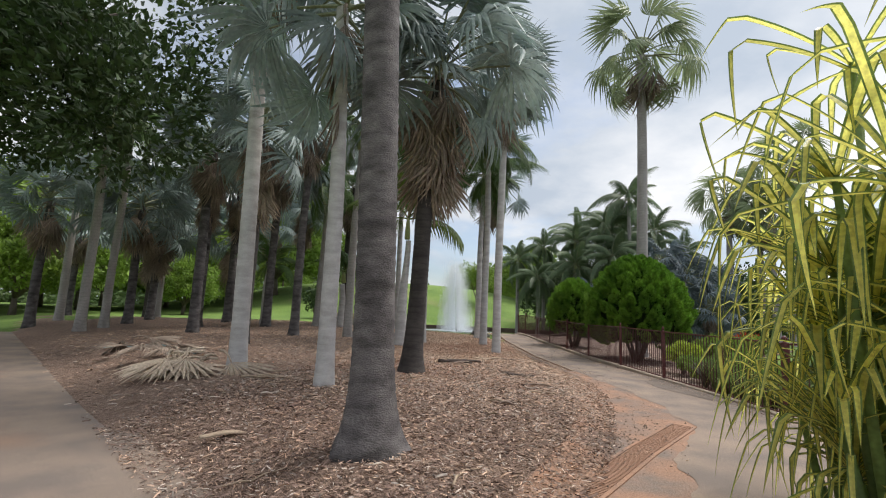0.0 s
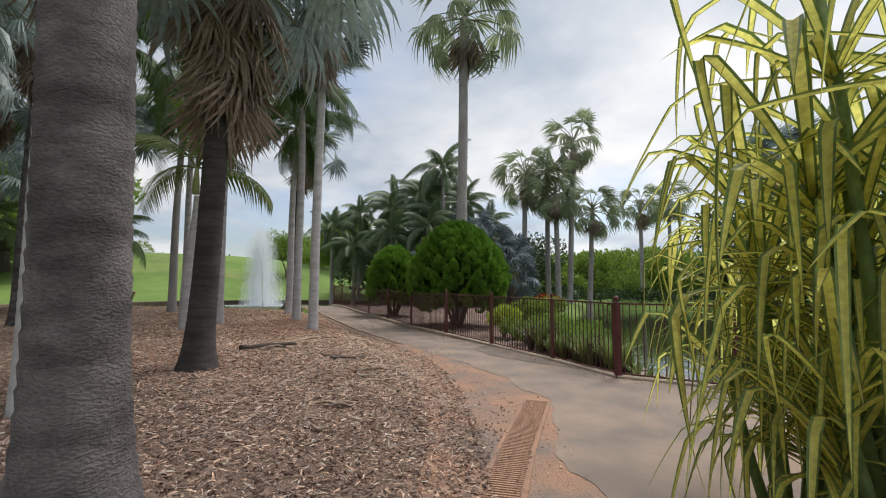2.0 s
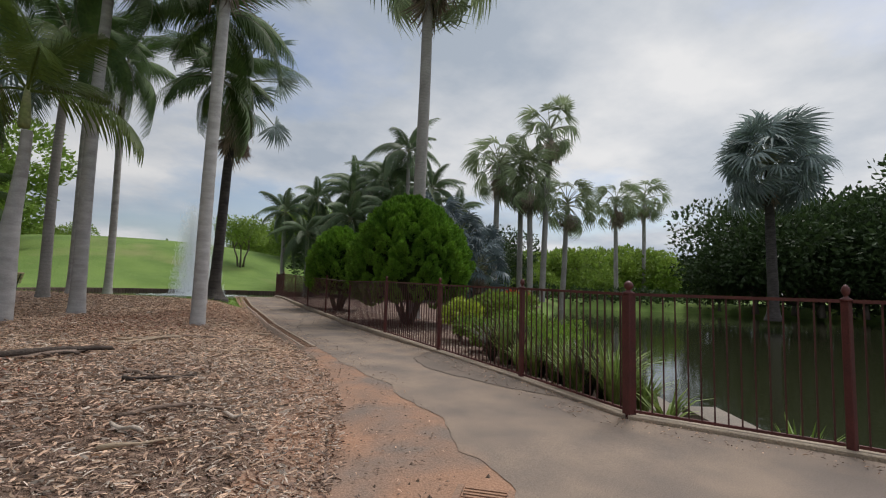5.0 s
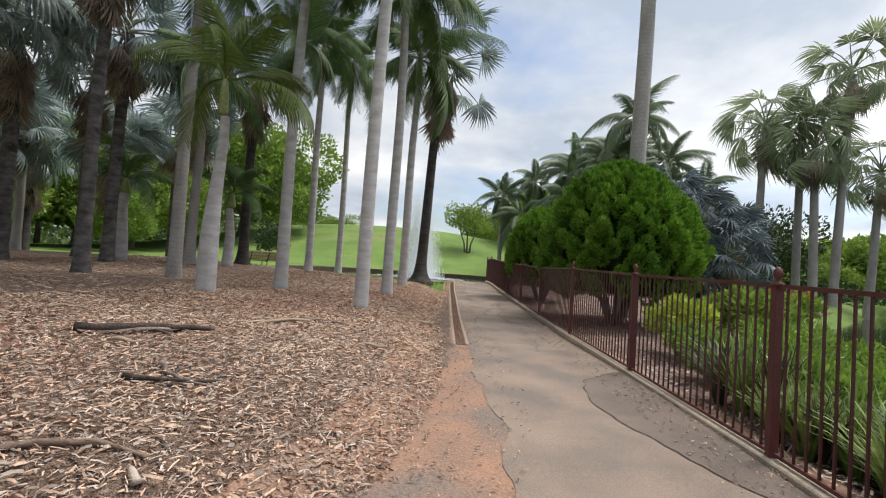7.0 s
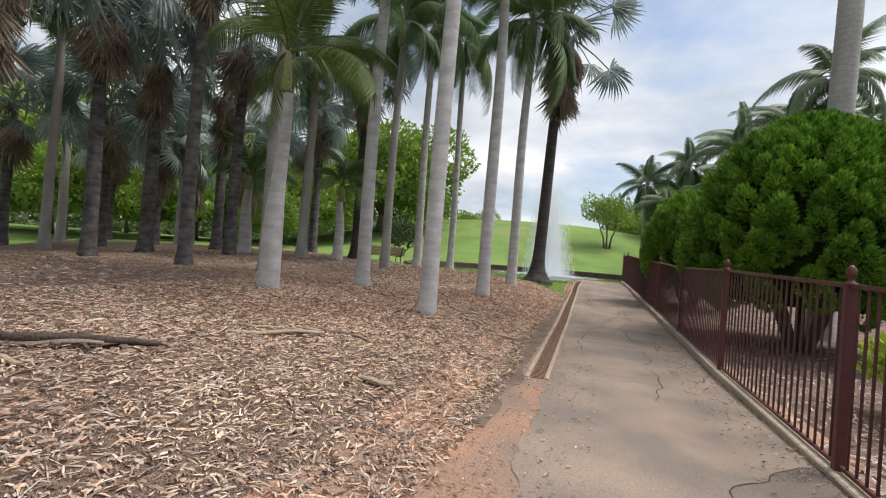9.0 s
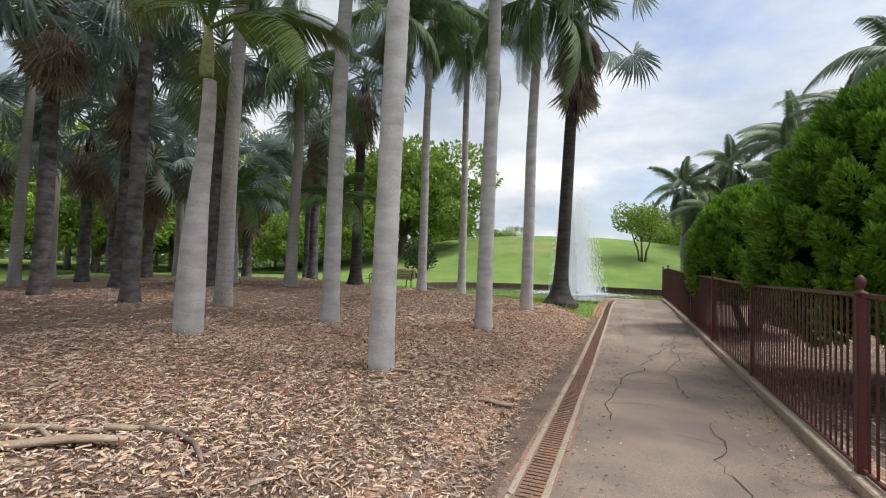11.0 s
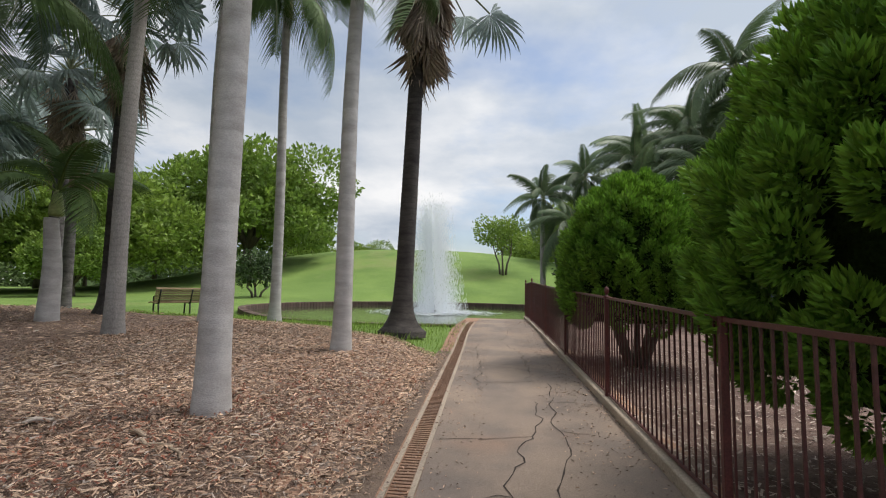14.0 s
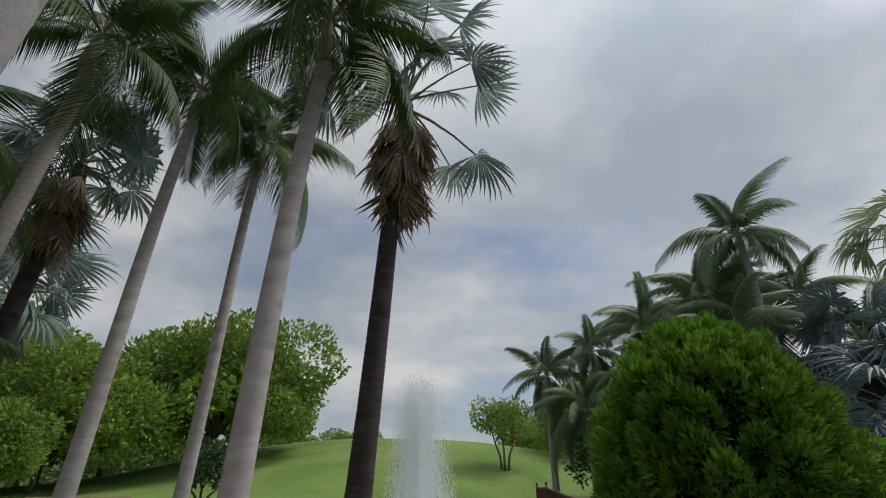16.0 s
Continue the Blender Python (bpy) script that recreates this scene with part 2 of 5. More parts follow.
M_BAR = mat("dark_painted_steel_bar", (0.085, 0.026, 0.024), (0.06, 0.021, 0.02), 5, 0.5, 0.12, 70, dist=0.003)
M_GRATE = mat("rusty_drain_grate", (0.28, 0.17, 0.112), (0.21, 0.13, 0.09), 4, 0.85, 0.3, 60, metal=0.2)
M_BENCHW = mat("weathered_bench_timber", (0.32, 0.22, 0.13), (0.22, 0.145, 0.09), 4, 0.7, 0.3, 50, stretch=(1, 6, 6), vary=0.2)
M_IRON = mat("black_iron", (0.02, 0.018, 0.017), (0.035, 0.03, 0.028), 5, 0.5, 0.1, 60)
M_BRICK = mat("dark_brick_rim", (0.13, 0.085, 0.065), (0.085, 0.06, 0.05), 6, 0.85, 0.5, 40, vary=0.2)
M_YELLOWLEAF = mat("yellow_leaf_stripe", (0.86, 0.80, 0.22), (0.74, 0.72, 0.19), 3, 0.42, 0.05, 25, (0.54, 0.58, 0.15), -0.03, leaf=0.62, vary=0.25)
M_GREENEDGE = mat("green_leaf_margin", (0.14, 0.21, 0.06), (0.22, 0.30, 0.09), 3, 0.42, 0.05, 25, leaf=0.35, vary=0.25)
M_SHRUB = mat("lime_shrub_leaf", (0.23, 0.35, 0.055), (0.13, 0.22, 0.036), 2, 0.5, 0.0, 15, leaf=0.3, vary=0.3, island=True)
M_GRASSY = mat("strap_leaf", (0.17, 0.26, 0.06), (0.27, 0.33, 0.10), 2, 0.5, 0.0, 15, leaf=0.25, vary=0.35, island=True)
M_GRASSDK = mat("bronze_strap_leaf", (0.06, 0.055, 0.04), (0.10, 0.10, 0.06), 2, 0.5, 0.0, 15, leaf=0.2, vary=0.35, island=True)
M_FLOWER = mat("red_flower", (0.5, 0.06, 0.03), (0.6, 0.14, 0.04), 4, 0.6, 0.0, 15, leaf=0.2, vary=0.2, island=True)
M_BLADE = mat("grass_blade", (0.20, 0.33, 0.05), (0.28, 0.40, 0.08), 2, 0.7, 0.0, 15, leaf=0.3, vary=0.25, island=True)


def water_material(name, color, rough, scale, strength):
    m = bpy.data.materials.new(name)
    m.use_nodes = True
    nodes, links = m.node_tree.nodes, m.node_tree.links
    pr = nodes["Principled BSDF"]
    pr.inputs["Base Color"].default_value = (*color, 1)
    pr.inputs["Roughness"].default_value, pr.inputs["IOR"].default_value = rough, 1.33
    n, bp, tc = nodes.new("ShaderNodeTexNoise"), nodes.new("ShaderNodeBump"), nodes.new("ShaderNodeTexCoord")
    n.inputs["Scale"].default_value, n.inputs["Detail"].default_value = scale, 4
    links.new(tc.outputs["Object"], n.inputs["Vector"])
    bp.inputs["Strength"].default_value, bp.inputs["Distance"].default_value = strength, 0.02
    links.new(n.outputs[0], bp.inputs["Height"])
    links.new(bp.outputs[0], pr.inputs["Normal"])
    return m


M_LAKE = water_material("lake_water", (0.022, 0.024, 0.012), 0.05, 3.0, 0.25)
M_POND = water_material("pond_water", (0.055, 0.07, 0.03), 0.04, 5.0, 0.35)
M_FOAM = mat("foaming_water", (0.70, 0.74, 0.76), (0.55, 0.6, 0.62), 2, 0.5, 0.4, 25)


def spray_material():
    """Fine falling droplets: mostly clear, scattering white."""
    m = bpy.data.materials.new("fountain_spray")
    m.use_nodes = True
    nodes, links = m.node_tree.nodes, m.node_tree.links
    nodes.clear()
    out, df = nodes.new("ShaderNodeOutputMaterial"), nodes.new("ShaderNodeBsdfDiffuse")
    tl, tp = nodes.new("ShaderNodeBsdfTranslucent"), nodes.new("ShaderNodeBsdfTransparent")
    m1, m2 = nodes.new("ShaderNodeMixShader"), nodes.new("ShaderNodeMixShader")
    df.inputs[0].default_value = tl.inputs[0].default_value = (0.93, 0.95, 0.97, 1)
    m1.inputs[0].default_value = 0.5
    links.new(df.outputs[0], m1.inputs[1])
    links.new(tl.outputs[0], m1.inputs[2])
    m2.inputs[0].default_value = 0.85
    links.new(tp.outputs[0], m2.inputs[1])
    links.new(m1.outputs[0], m2.inputs[2])
    links.new(m2.outputs[0], out.inputs[0])
    return m


M_SPRAY = spray_material()


# ---- building helpers ----
def mesh_of(name, verts, faces, mats, slots=None, smooth=False):
    me = bpy.data.meshes.new(name)
    me.from_pydata(verts, [], faces)
    for m in mats if isinstance(mats, (list, tuple)) else [mats]:
        me.materials.append(m)
    if slots is not None:
        me.polygons.foreach_set("material_index", slots)
    if smooth:
        me.polygons.foreach_set("use_smooth", [True] * len(faces))
    me.update()
    return me


def piece(name, me, parent=None, m=None, label=""):
    ob = new(name, me)
    if parent is not None:
        ob.parent = parent
    if m is not None:
        ob.matrix_basis = m
    if label:
        ob["label"] = label
    return ob


def thing(name, loc, label, category, group="", kind="", turn=0.0):
    ob = new(name)
    ob.matrix_basis = pose(*loc, 0, 0, turn)
    ob.empty_display_size = 0.2
    return tagged(ob, label, category, group, kind)


class Geo:
    """Collects vertices and faces for one mesh."""

    def __init__(self):
        self.v, self.f, self.s = [], [], []

    def add(self, verts, faces, slot=0):
        o = len(self.v)
        self.v += [tuple(p) for p in verts]
        self.f += [tuple(i + o for i in f) for f in faces]
        self.s += [slot] * len(faces)

    def box(self, x0, y0, z0, x1, y1, z1, slot=0, bevel=0.0):
        b = bevel
        if b <= 0:
            v = [(x, y, z) for z in (z0, z1) for x, y in ((x0, y0), (x1, y0), (x1, y1), (x0, y1))]
            self.add(v, [(3, 2, 1, 0), (4, 5, 6, 7), (0, 1, 5, 4), (1, 2, 6, 5), (2, 3, 7, 6), (3, 0, 4, 7)], slot)
            return
        rings = []
        for z, i in ((z0, b), (z0 + b, 0), (z1 - b, 0), (z1, b)):
            rings.append([(x0 + b + i * 0.3, y0 + i, z), (x1 - b - i * 0.3, y0 + i, z), (x1 - i, y0 + b + i * 0.3, z), (x1 - i, y1 - b - i * 0.3, z), (x1 - b - i * 0.3, y1 - i, z), (x0 + b + i * 0.3, y1 - i, z), (x0 + i, y1 - b - i * 0.3, z), (x0 + i, y0 + b + i * 0.3, z)])
        self.loft(rings, slot, True)

    def loft(self, rings, slot=0, caps=False):
        n = len(rings[0])
        v = [p for r in rings for p in r]
        f = []
        for i in range(len(rings) - 1):
            for j in range(n):
                k = (j + 1) % n
                f.append((i * n + j, i * n + k, (i + 1) * n + k, (i + 1) * n + j))
        if caps:
            f.append(tuple(reversed(range(n))))
            f.append(tuple((len(rings) - 1) * n + j for j in range(n)))
        self.add(v, f, slot)

    def tube(self, pts, radii, sides=6, slot=0, caps=True):
        rings = []
        pts = [Vector(p) for p in pts]
        for i, p in enumerate(pts):
            d = (pts[min(i + 1, len(pts) - 1)] - pts[max(i - 1, 0)]).normalized()
            a = d.cross(Vector((0.31, 0.95, 0.05))).normalized()
            b = d.cross(a)
            rings.append([p + radii[i] * (a * math.cos(t) + b * math.sin(t)) for t in (2 * math.pi * k / sides for k in range(sides))])
        self.loft(rings, slot, caps)

    def mesh(self, name, mats, smooth=False):
        return mesh_of(name, self.v, self.f, mats, self.s, smooth)


def lerp(x, xs, ys):
    return float(np.interp(x, xs, ys))


def smooth(a, b, x):
    s = min(max((x - a) / (b - a), 0), 1)
    return s * s * (3 - 2 * s)


# ---- ground plan ----
MULCH_Y = [-3, 0, 2.9, 4.4, 5.4, 6.8, 8.2, 9.6, 12.6, 14.5, 17.7, 21.8, 26, 40]
MULCH_X = [-0.8, 0.1, 1.1, 1.8, 2.15, 2.6, 2.9, 3.05, 2.95, 2.75, 2.72, 2.6, 2.4, 2.4]
CONC_Y = [-9, -3, 1, 3.9, 5.8, 7.9, 9, 11, 14, 16.2, 20.2, 25, 30]
CONC_X = [0.4, 0.9, 1.5, 2.3, 3.5, 3.7, 3.6, 3.45, 3.38, 3.25, 3.05, 2.85, 2.8]
FENCE = [(8.6, 0.6), (7.4, 3.4), (6.35, 5.35), (5.46, 6.74), (5.45, 8.55), (5.36, 11.0), (5.2, 13.6), (5.14, 16.8), (5.0, 19.55), (4.86, 22.5), (4.7, 25.1), (4.5, 28.0), (4.4, 30.4)]


def left_gap(x, y):
    """Metres from the branch path's edge into the mulch bed."""
    return (x + 1.69) * 0.69 + (y - 2.02) * 0.72


def fence_x(y):
    return lerp(y, [p[1] for p in FENCE], [p[0] for p in FENCE])


def base_z(y):
    return lerp(y, [-5, 3, 7, 10, 17, 20, 26, 34], [-0.05, -0.08, -0.06, 0, 0.02, 0.12, 0.28, 0.4])


def shore_x(y):
    return 6.3 + 0.55 * (y - 6.0) if y < 24 else 16.2 + 0.93 * (y - 24)


def lake_in(x, y):
    """Metres inside the lake's shore; negative on land."""
    a = (x - shore_x(y)) * 0.85 if y > 6 else (x - 6.5 - 0.75 * (6.0 - y)) * 0.8
    return min(a, 52 - math.hypot(x - 4, y - 2), y + 30)


def land_z(x, y):
    d = min(lerp(y, MULCH_Y, MULCH_X) - x, left_gap(x, y))
    hill = 5.9 * math.exp(-(((x + 9) / 30) ** 2 + ((y - 76) / 22) ** 2) ** 1.4)
    mound = (0.25 * smooth(0, 1.2, d) + 0.03 * min(max(d - 1, 0), 12)) * (1 - 0.85 * smooth(24.2, 28.5, y))
    land = base_z(y) + mound + hill
    lawn_ring = smooth(13, 8.9, math.hypot(x - 0.3, y - 36))
    land += (0.42 - land) * lawn_ring
    bank = smooth(0.15, 0.75, x - fence_x(y)) if y < 30 else 1.0
    return land - bank * (1.5 * smooth(-0.6, 1.8, lake_in(x, y)) + 0.25 * smooth(-2.5, -0.4, lake_in(x, y)))


def sheet(name, rows, cols, spot, material, label, category, thick=0.0, z_off=0.0):
    """A ground sheet: spot(u, v) gives x, y for u, v in 0..1."""
    v, f = [], []
    for i in range(rows + 1):
        for j in range(cols + 1):
            x, y = spot(j / cols, i / rows)
            v.append((x, y, land_z(x, y) + z_off))
    for i in range(rows):
        for j in range(cols):
            a = i * (cols + 1) + j
            f.append((a, a + 1, a + cols + 2, a + cols + 1))
    return tagged(new(name, mesh_of(name, v, f, material, smooth=True)), label, category, kind="structure")


def spread(dense, far):
    out = list(dense)
    step = dense[1] - dense[0]
    while out[-1] < far:
        step *= 1.35
        out.append(out[-1] + step)
    return out


gx = spread(np.arange(0, 46, 0.9), 1600)
gx = [-x for x in reversed(gx[1:])] + gx
gy = spread(np.arange(35, 110, 1.2), 1800)
gy = [35 - (y - 35) for y in reversed(spread(np.arange(35, 80, 0.9), 900)[1:])] + gy
gv = []
for yy in gy:
    for xx in gx:
        cut = 0.07 if (left_gap(xx, yy) > -4 and yy < 31 and -18 < xx < 14) else 0.0
        pond = 0.5 * smooth(0.4, -0.4, math.hypot(xx - 0.3, yy - 36) - 8.4)
        gv.append((xx, yy, land_z(xx, yy) - cut - pond))
nx = len(gx)
gf = [(i * nx + j, i * nx + j + 1, (i + 1) * nx + j + 1, (i + 1) * nx + j) for i in range(len(gy) - 1) for j in range(nx - 1)]
tagged(new("ground", mesh_of("ground", gv, gf, M_LAWN, smooth=True)), "mown green lawn rising to a low hill", "lawn", kind="structure")


def mulch_top(x):
    return lerp(x, [-24, -14, -9, -5.5, -3, -0.5, 0.8, 2.7], [27, 25.5, 24.5, 24.4, 24.4, 23.9, 23.0, 22.2])


def mulch_spot(u, v):
    y = -0.4 + 27.4 * v
    x1 = lerp(y, MULCH_Y, MULCH_X)
    x0 = max(-1.69 - (y - 2.02) * 0.72 / 0.69, -22.0)
    if y < 0.7:
        x0 = min(x0, x1 - 0.05)
    x = x0 + (x1 - x0) * (u ** 0.6)
    return x, min(y, mulch_top(x) + 0.5 * noise.noise((x * 0.7, y * 0.2, 3)))


sheet("mulch_bed", 160, 90, mulch_spot, M_MULCH, "brown shredded bark mulch under the palms", "mulch bed")
sheet("dirt_path", 150, 24, lambda u, v: ((lambda y: (lerp(y, MULCH_Y, MULCH_X) - 0.5 + 0.42 * smooth(20.5, 22.5, y) + u * (fence_x(y) + 0.3 - lerp(y, MULCH_Y, MULCH_X) + 0.5 - 0.42 * smooth(20.5, 22.5, y)), y))(-9 + 39.4 * v)), M_DIRT, "reddish dirt along the path edge", "dirt path", z_off=0.0)
sheet("branch_path", 60, 12, lambda u, v: (-1.69 - 0.72 * (40 * v - 6) - 0.69 * (4.2 * u - 0.3), 2.02 + 0.69 * (40 * v - 6) - 0.72 * (4.2 * u - 0.3)), M_CONC, "grey-brown dusty branch path beside the mulch", "path", z_off=-0.005)
sheet("pavement", 430, 12, lambda u, v: ((lambda y: (lerp(y, CONC_Y, CONC_X) + (0.16 * noise.noise((y * 1.3, 2, 5)) + 0.06 * noise.noise((y * 4.7, 3, 5))) * smooth(13, 10, y) + u * (fence_x(y) - 0.02 - lerp(y, CONC_Y, CONC_X)), y))(-9 + 39.2 * v)), M_CONC, "worn brown concrete footpath with cracks", "footpath", z_off=0.005)
sheet("garden_bed", 120, 30, lambda u, v: ((lambda y: (fence_x(y) + u * max(0.9, (min(shore_x(y), 6.3 + 0.68 * (y - 6.0)) if y > 6 else 6.5 + 0.75 * (6.0 - y)) - fence_x(y) - 0.2), y))(3.0 + 30 * v)), M_BED, "dark mulched garden bed behind the fence", "garden bed", z_off=-0.01)

M_SOIL = mat("dark_brown_soil", (0.19, 0.135, 0.10), (0.13, 0.092, 0.07), 3.0, 0.95, 0.7, 60, (0.23, 0.16, 0.115), 0.0, dist=0.02)
sheet("soil_strip", 90, 6, lambda u, v: ((lambda y: (lerp(y, MULCH_Y, MULCH_X) - 0.1 + u * (lerp(y, [11, 15, 20.2, 26], [3.2, 3.05, 2.82, 2.6]) + 0.10 * noise.noise((y * 1.7, 8, 2)) * (1 - smooth(12, 15, y)) - 0.02 - lerp(y, MULCH_Y, MULCH_X) + 0.1), y))(10.6 + 12.4 * v)), M_SOIL, "bare dark brown soil between mulch and drain", "soil", z_off=0.004)

lake = Geo()
lake.add([(2, -40, -0.62), (80, -40, -0.62), (80, 60, -0.62), (2, 60, -0.62)], [(0, 1, 2, 3)])
tagged(new("lake_water", lake.mesh("lake_water", M_LAKE)), "dark still lake water reflecting trees", "water", kind="structure")

# lake edging: a low concrete lip
lip = Geo()
for i in range(13):
    y0, y1 = 5.6 + i * 1.5, 5.6 + i * 1.5 + 1.48
    for (ya, yb) in ((y0, y1),):
        xa, xb = shore_x(ya) - 0.25, shore_x(yb) - 0.25
        za = land_z(xa - 0.3, ya) - 0.05
        lip.loft([[(xa, ya, -0.9), (xa + 0.38, ya - 0.2, -0.9), (xa + 0.38, ya - 0.2, za - 0.03), (xa + 0.34, ya - 0.17, za), (xa, ya, za)],
                  [(xb, yb, -0.9), (xb + 0.38, yb - 0.2, -0.9), (xb + 0.38, yb - 0.2, za - 0.03), (xb + 0.34, yb - 0.17, za), (xb, yb, za)]], 0, True)
tagged(new("lake_edging", lip.mesh("lake_edging", M_PATCH)), "pale concrete edging along the lake", "edging", kind="structure")


# ---- fence ----
def bar_mesh():
    g = Geo()
    g.box(-0.0065, -0.0065, 0.06, 0.0065, 0.0065, 1.2)
    return g.mesh("picket", M_BAR)


PICKET = bar_mesh()


def fence_z(x, y):
    """The fence stands on a kerb that rises a little along the bed."""
    return land_z(x, y) + 0.055 * smooth(10.5, 14, y)



def fence_post(x, y, half, top, ball, label):
    z = fence_z(x, y) - 0.05
    p = thing("fence_post", (x, y, z), label, "fence post", "posts of the maroon fence")
    g = Geo()
    g.box(-half, -half, 0, half, half, top, 0, 0.006)
    shaft = piece("shaft", g.mesh("shaft", M_FENCE), p)
    if ball:
        c = Geo()
        prof = [(half + 0.012, top), (half + 0.012, top + 0.018), (half * 0.6, top + 0.03), (half * 0.45, top + 0.045), (half * 0.85, top + 0.06), (half * 1.02, top + 0.085), (half * 0.85, top + 0.11), (half * 0.4, top + 0.128), (0.004, top + 0.133)]
        c.loft([[(r * math.cos(a), r * math.sin(a), h) for a in (2 * math.pi * k / 12 for k in range(12))] for r, h in prof], 0, True)
        piece("finial", c.mesh("finial", M_FENCE, True), shaft, label="maroon ball finial")
    return p


def fence_panel(a, b):
    d = Vector((b[0] - a[0], b[1] - a[1], 0))
    n = d.length
    za, zb = fence_z(*a), fence_z(*b)
    p = thing("steel_fence", (a[0], a[1], za), "maroon steel fence panel with thin upright bars", "fence", "panels of the maroon fence", turn=math.degrees(math.atan2(d.y, d.x)))
    slope = (zb - za) / n
    for nm, h, t in (("top_rail", 1.2, 0.014), ("bottom_rail", 0.075, 0.012)):
        g = Geo()
        g.loft([[(x, -t, h - t + slope * x), (x, t, h - t + slope * x), (x, t, h + t + slope * x), (x, -t, h + t + slope * x)] for x in (0.04, n - 0.04)], 0, True)
        piece(nm, g.mesh(nm, M_FENCE), p)
    k = max(2, round(n / 0.105))
    for i in range(1, k):
        x = n * i / k
        piece("picket", PICKET, p, pose(x, 0, slope * x))


for i, q in enumerate(FENCE):
    plain = i in (7, 10)
    big = i == 3
    fence_post(*q, 0.048 if big else (0.024 if plain else 0.03), 1.25 if not plain else 1.27, not plain, "thick maroon steel fence post with a ball finial" if big else ("thin plain maroon steel fence post" if plain else "maroon steel fence post with a ball finial"))
    if i:
        fence_panel(FENCE[i - 1], q)

kerb = Geo()
for a, b in zip(FENCE[:-1], FENCE[1:]):
    d = Vector((b[0] - a[0], b[1] - a[1], 0)).normalized()
    nn = Vector((-d.y, d.x, 0)) * 0.07
    rows = []
    for q in (a, b):
        z = fence_z(*q)
        P = Vector((q[0], q[1], 0))
        rows.append([(P.x + s * nn.x, P.y + s * nn.y, z + h) for s, h in ((1, -0.1), (1, 0.035), (0.85, 0.045), (-0.85, 0.045), (-1, 0.035), (-1, -0.1))])
    kerb.loft(rows, 0, True)
tagged(new("fence_kerb", kerb.mesh("fence_kerb", M_KERB)), "pale concrete strip under the fence", "kerb", kind="structure")


# ---- palms ----
def fan_leaf(nseg, R, spread_deg, petiole, droop, mats, seed, closed=0.0, wave=0.12):
    """A fan leaf along +x: petiole, then pleated segments round a hub."""
    rnd = random.Random(seed)
    g = Geo()
    pts = [(petiole * s, 0, 0.06 * math.sin(s * math.pi) - 0.05 * s * s) for s in (0, 0.33, 0.66, 1)]
    g.tube(pts, [0.035, 0.024, 0.018, 0.016], 5, 1)
    hub = Vector(pts[-1])
    half = radians(spread_deg) / 2
    da = 2 * half / nseg
    for i in range(nseg):
        a = -half + (i + 0.5) * da + rnd.uniform(-0.02, 0.02)
        r1 = R * rnd.uniform(0.86, 1.06) * (1.0 - 0.18 * abs(a) / half)
        dr = droop * rnd.uniform(0.6, 1.4)
        w = da * 0.47
        rows = []
        for s, ws in ((0.03, 0.8), (0.34, 1.06), (0.6, 1.0), (0.82, 0.5), (1.0, 0.02)):
            r = r1 * s
            wid = w * min(r, r1 * 0.62) * ws * 1.02
            bend = -dr * R * s ** 2.4
            up = closed * abs(math.sin(a)) * r * -0.8
            c = hub + Vector((math.cos(a) * r * (1 - 0.25 * dr * s * s), math.sin(a) * r * (1 - closed * 0.6), bend + up + wave * 0.05 * (1 if i % 2 else -1) * s))
            t = Vector((-math.sin(a), math.cos(a), 0))
            rows.append((c - t * wid - Vector((0, 0, wid * 0.5)), c + Vector((0, 0, wid * 0.35)), c + t * wid - Vector((0, 0, wid * 0.5))))
        v = [p for r in rows for p in r]
        f = []
        for k in range(4):
            f += [(k * 3, k * 3 + 1, k * 3 + 4, k * 3 + 3), (k * 3 + 1, k * 3 + 2, k * 3 + 5, k * 3 + 4)]
        g.add(v, f, 0)
    return g.mesh("fan_leaf", mats)


def feather_leaf(L, pairs, leaf_len, arch, mats, seed, droop=0.5, lift=0.35, width=0.022, comb=0.0):
    """A feather frond along +x: arching rachis with two rows of leaflets."""
    rnd = random.Random(seed)
    g = Geo()

    def at(s):
        return Vector((L * (s - 0.18 * arch * s ** 3), 0, L * (lift * s - arch * s ** 2.2)))

    pts = [at(i / 9) for i in range(10)]
    g.tube(pts, [0.03 * (1 - 0.85 * i / 9) for i in range(10)], 5, 1)
    for i in range(pairs):
        s = 0.14 + 0.85 * i / (pairs - 1)
        c = at(s)
        d = (at(min(s + 0.03, 1)) - at(s - 0.03)).normalized()
        up = d.cross(Vector((0, -1, 0))).normalized()
        ln = leaf_len * (0.45 + 1.1 * math.sin(math.pi * min(0.98, 0.2 + 0.75 * s))) * 0.7
        for side in (-1, 1):
            q = ln * rnd.uniform(0.85, 1.1)
            out = (Vector((0, side, 0)) * 0.86 + d * (0.5 + 0.5 * s) + up * (0.35 + comb)).normalized()
            dd = droop * rnd.uniform(0.6, 1.4)
            rows = []
            for r, ws in ((0, 0.5), (0.35, 1), (0.7, 0.75), (1, 0.03)):
                p = c + out * q * r - Vector((0, 0, dd * q * r * r))
                rows.append((p - d * width * ws, p + d * width * ws))
            v = [p for r in rows for p in r]
            g.add(v, [(0, 1, 3, 2), (2, 3, 5, 4), (4, 5, 7, 6)], 0)
    return g.mesh("frond", mats)


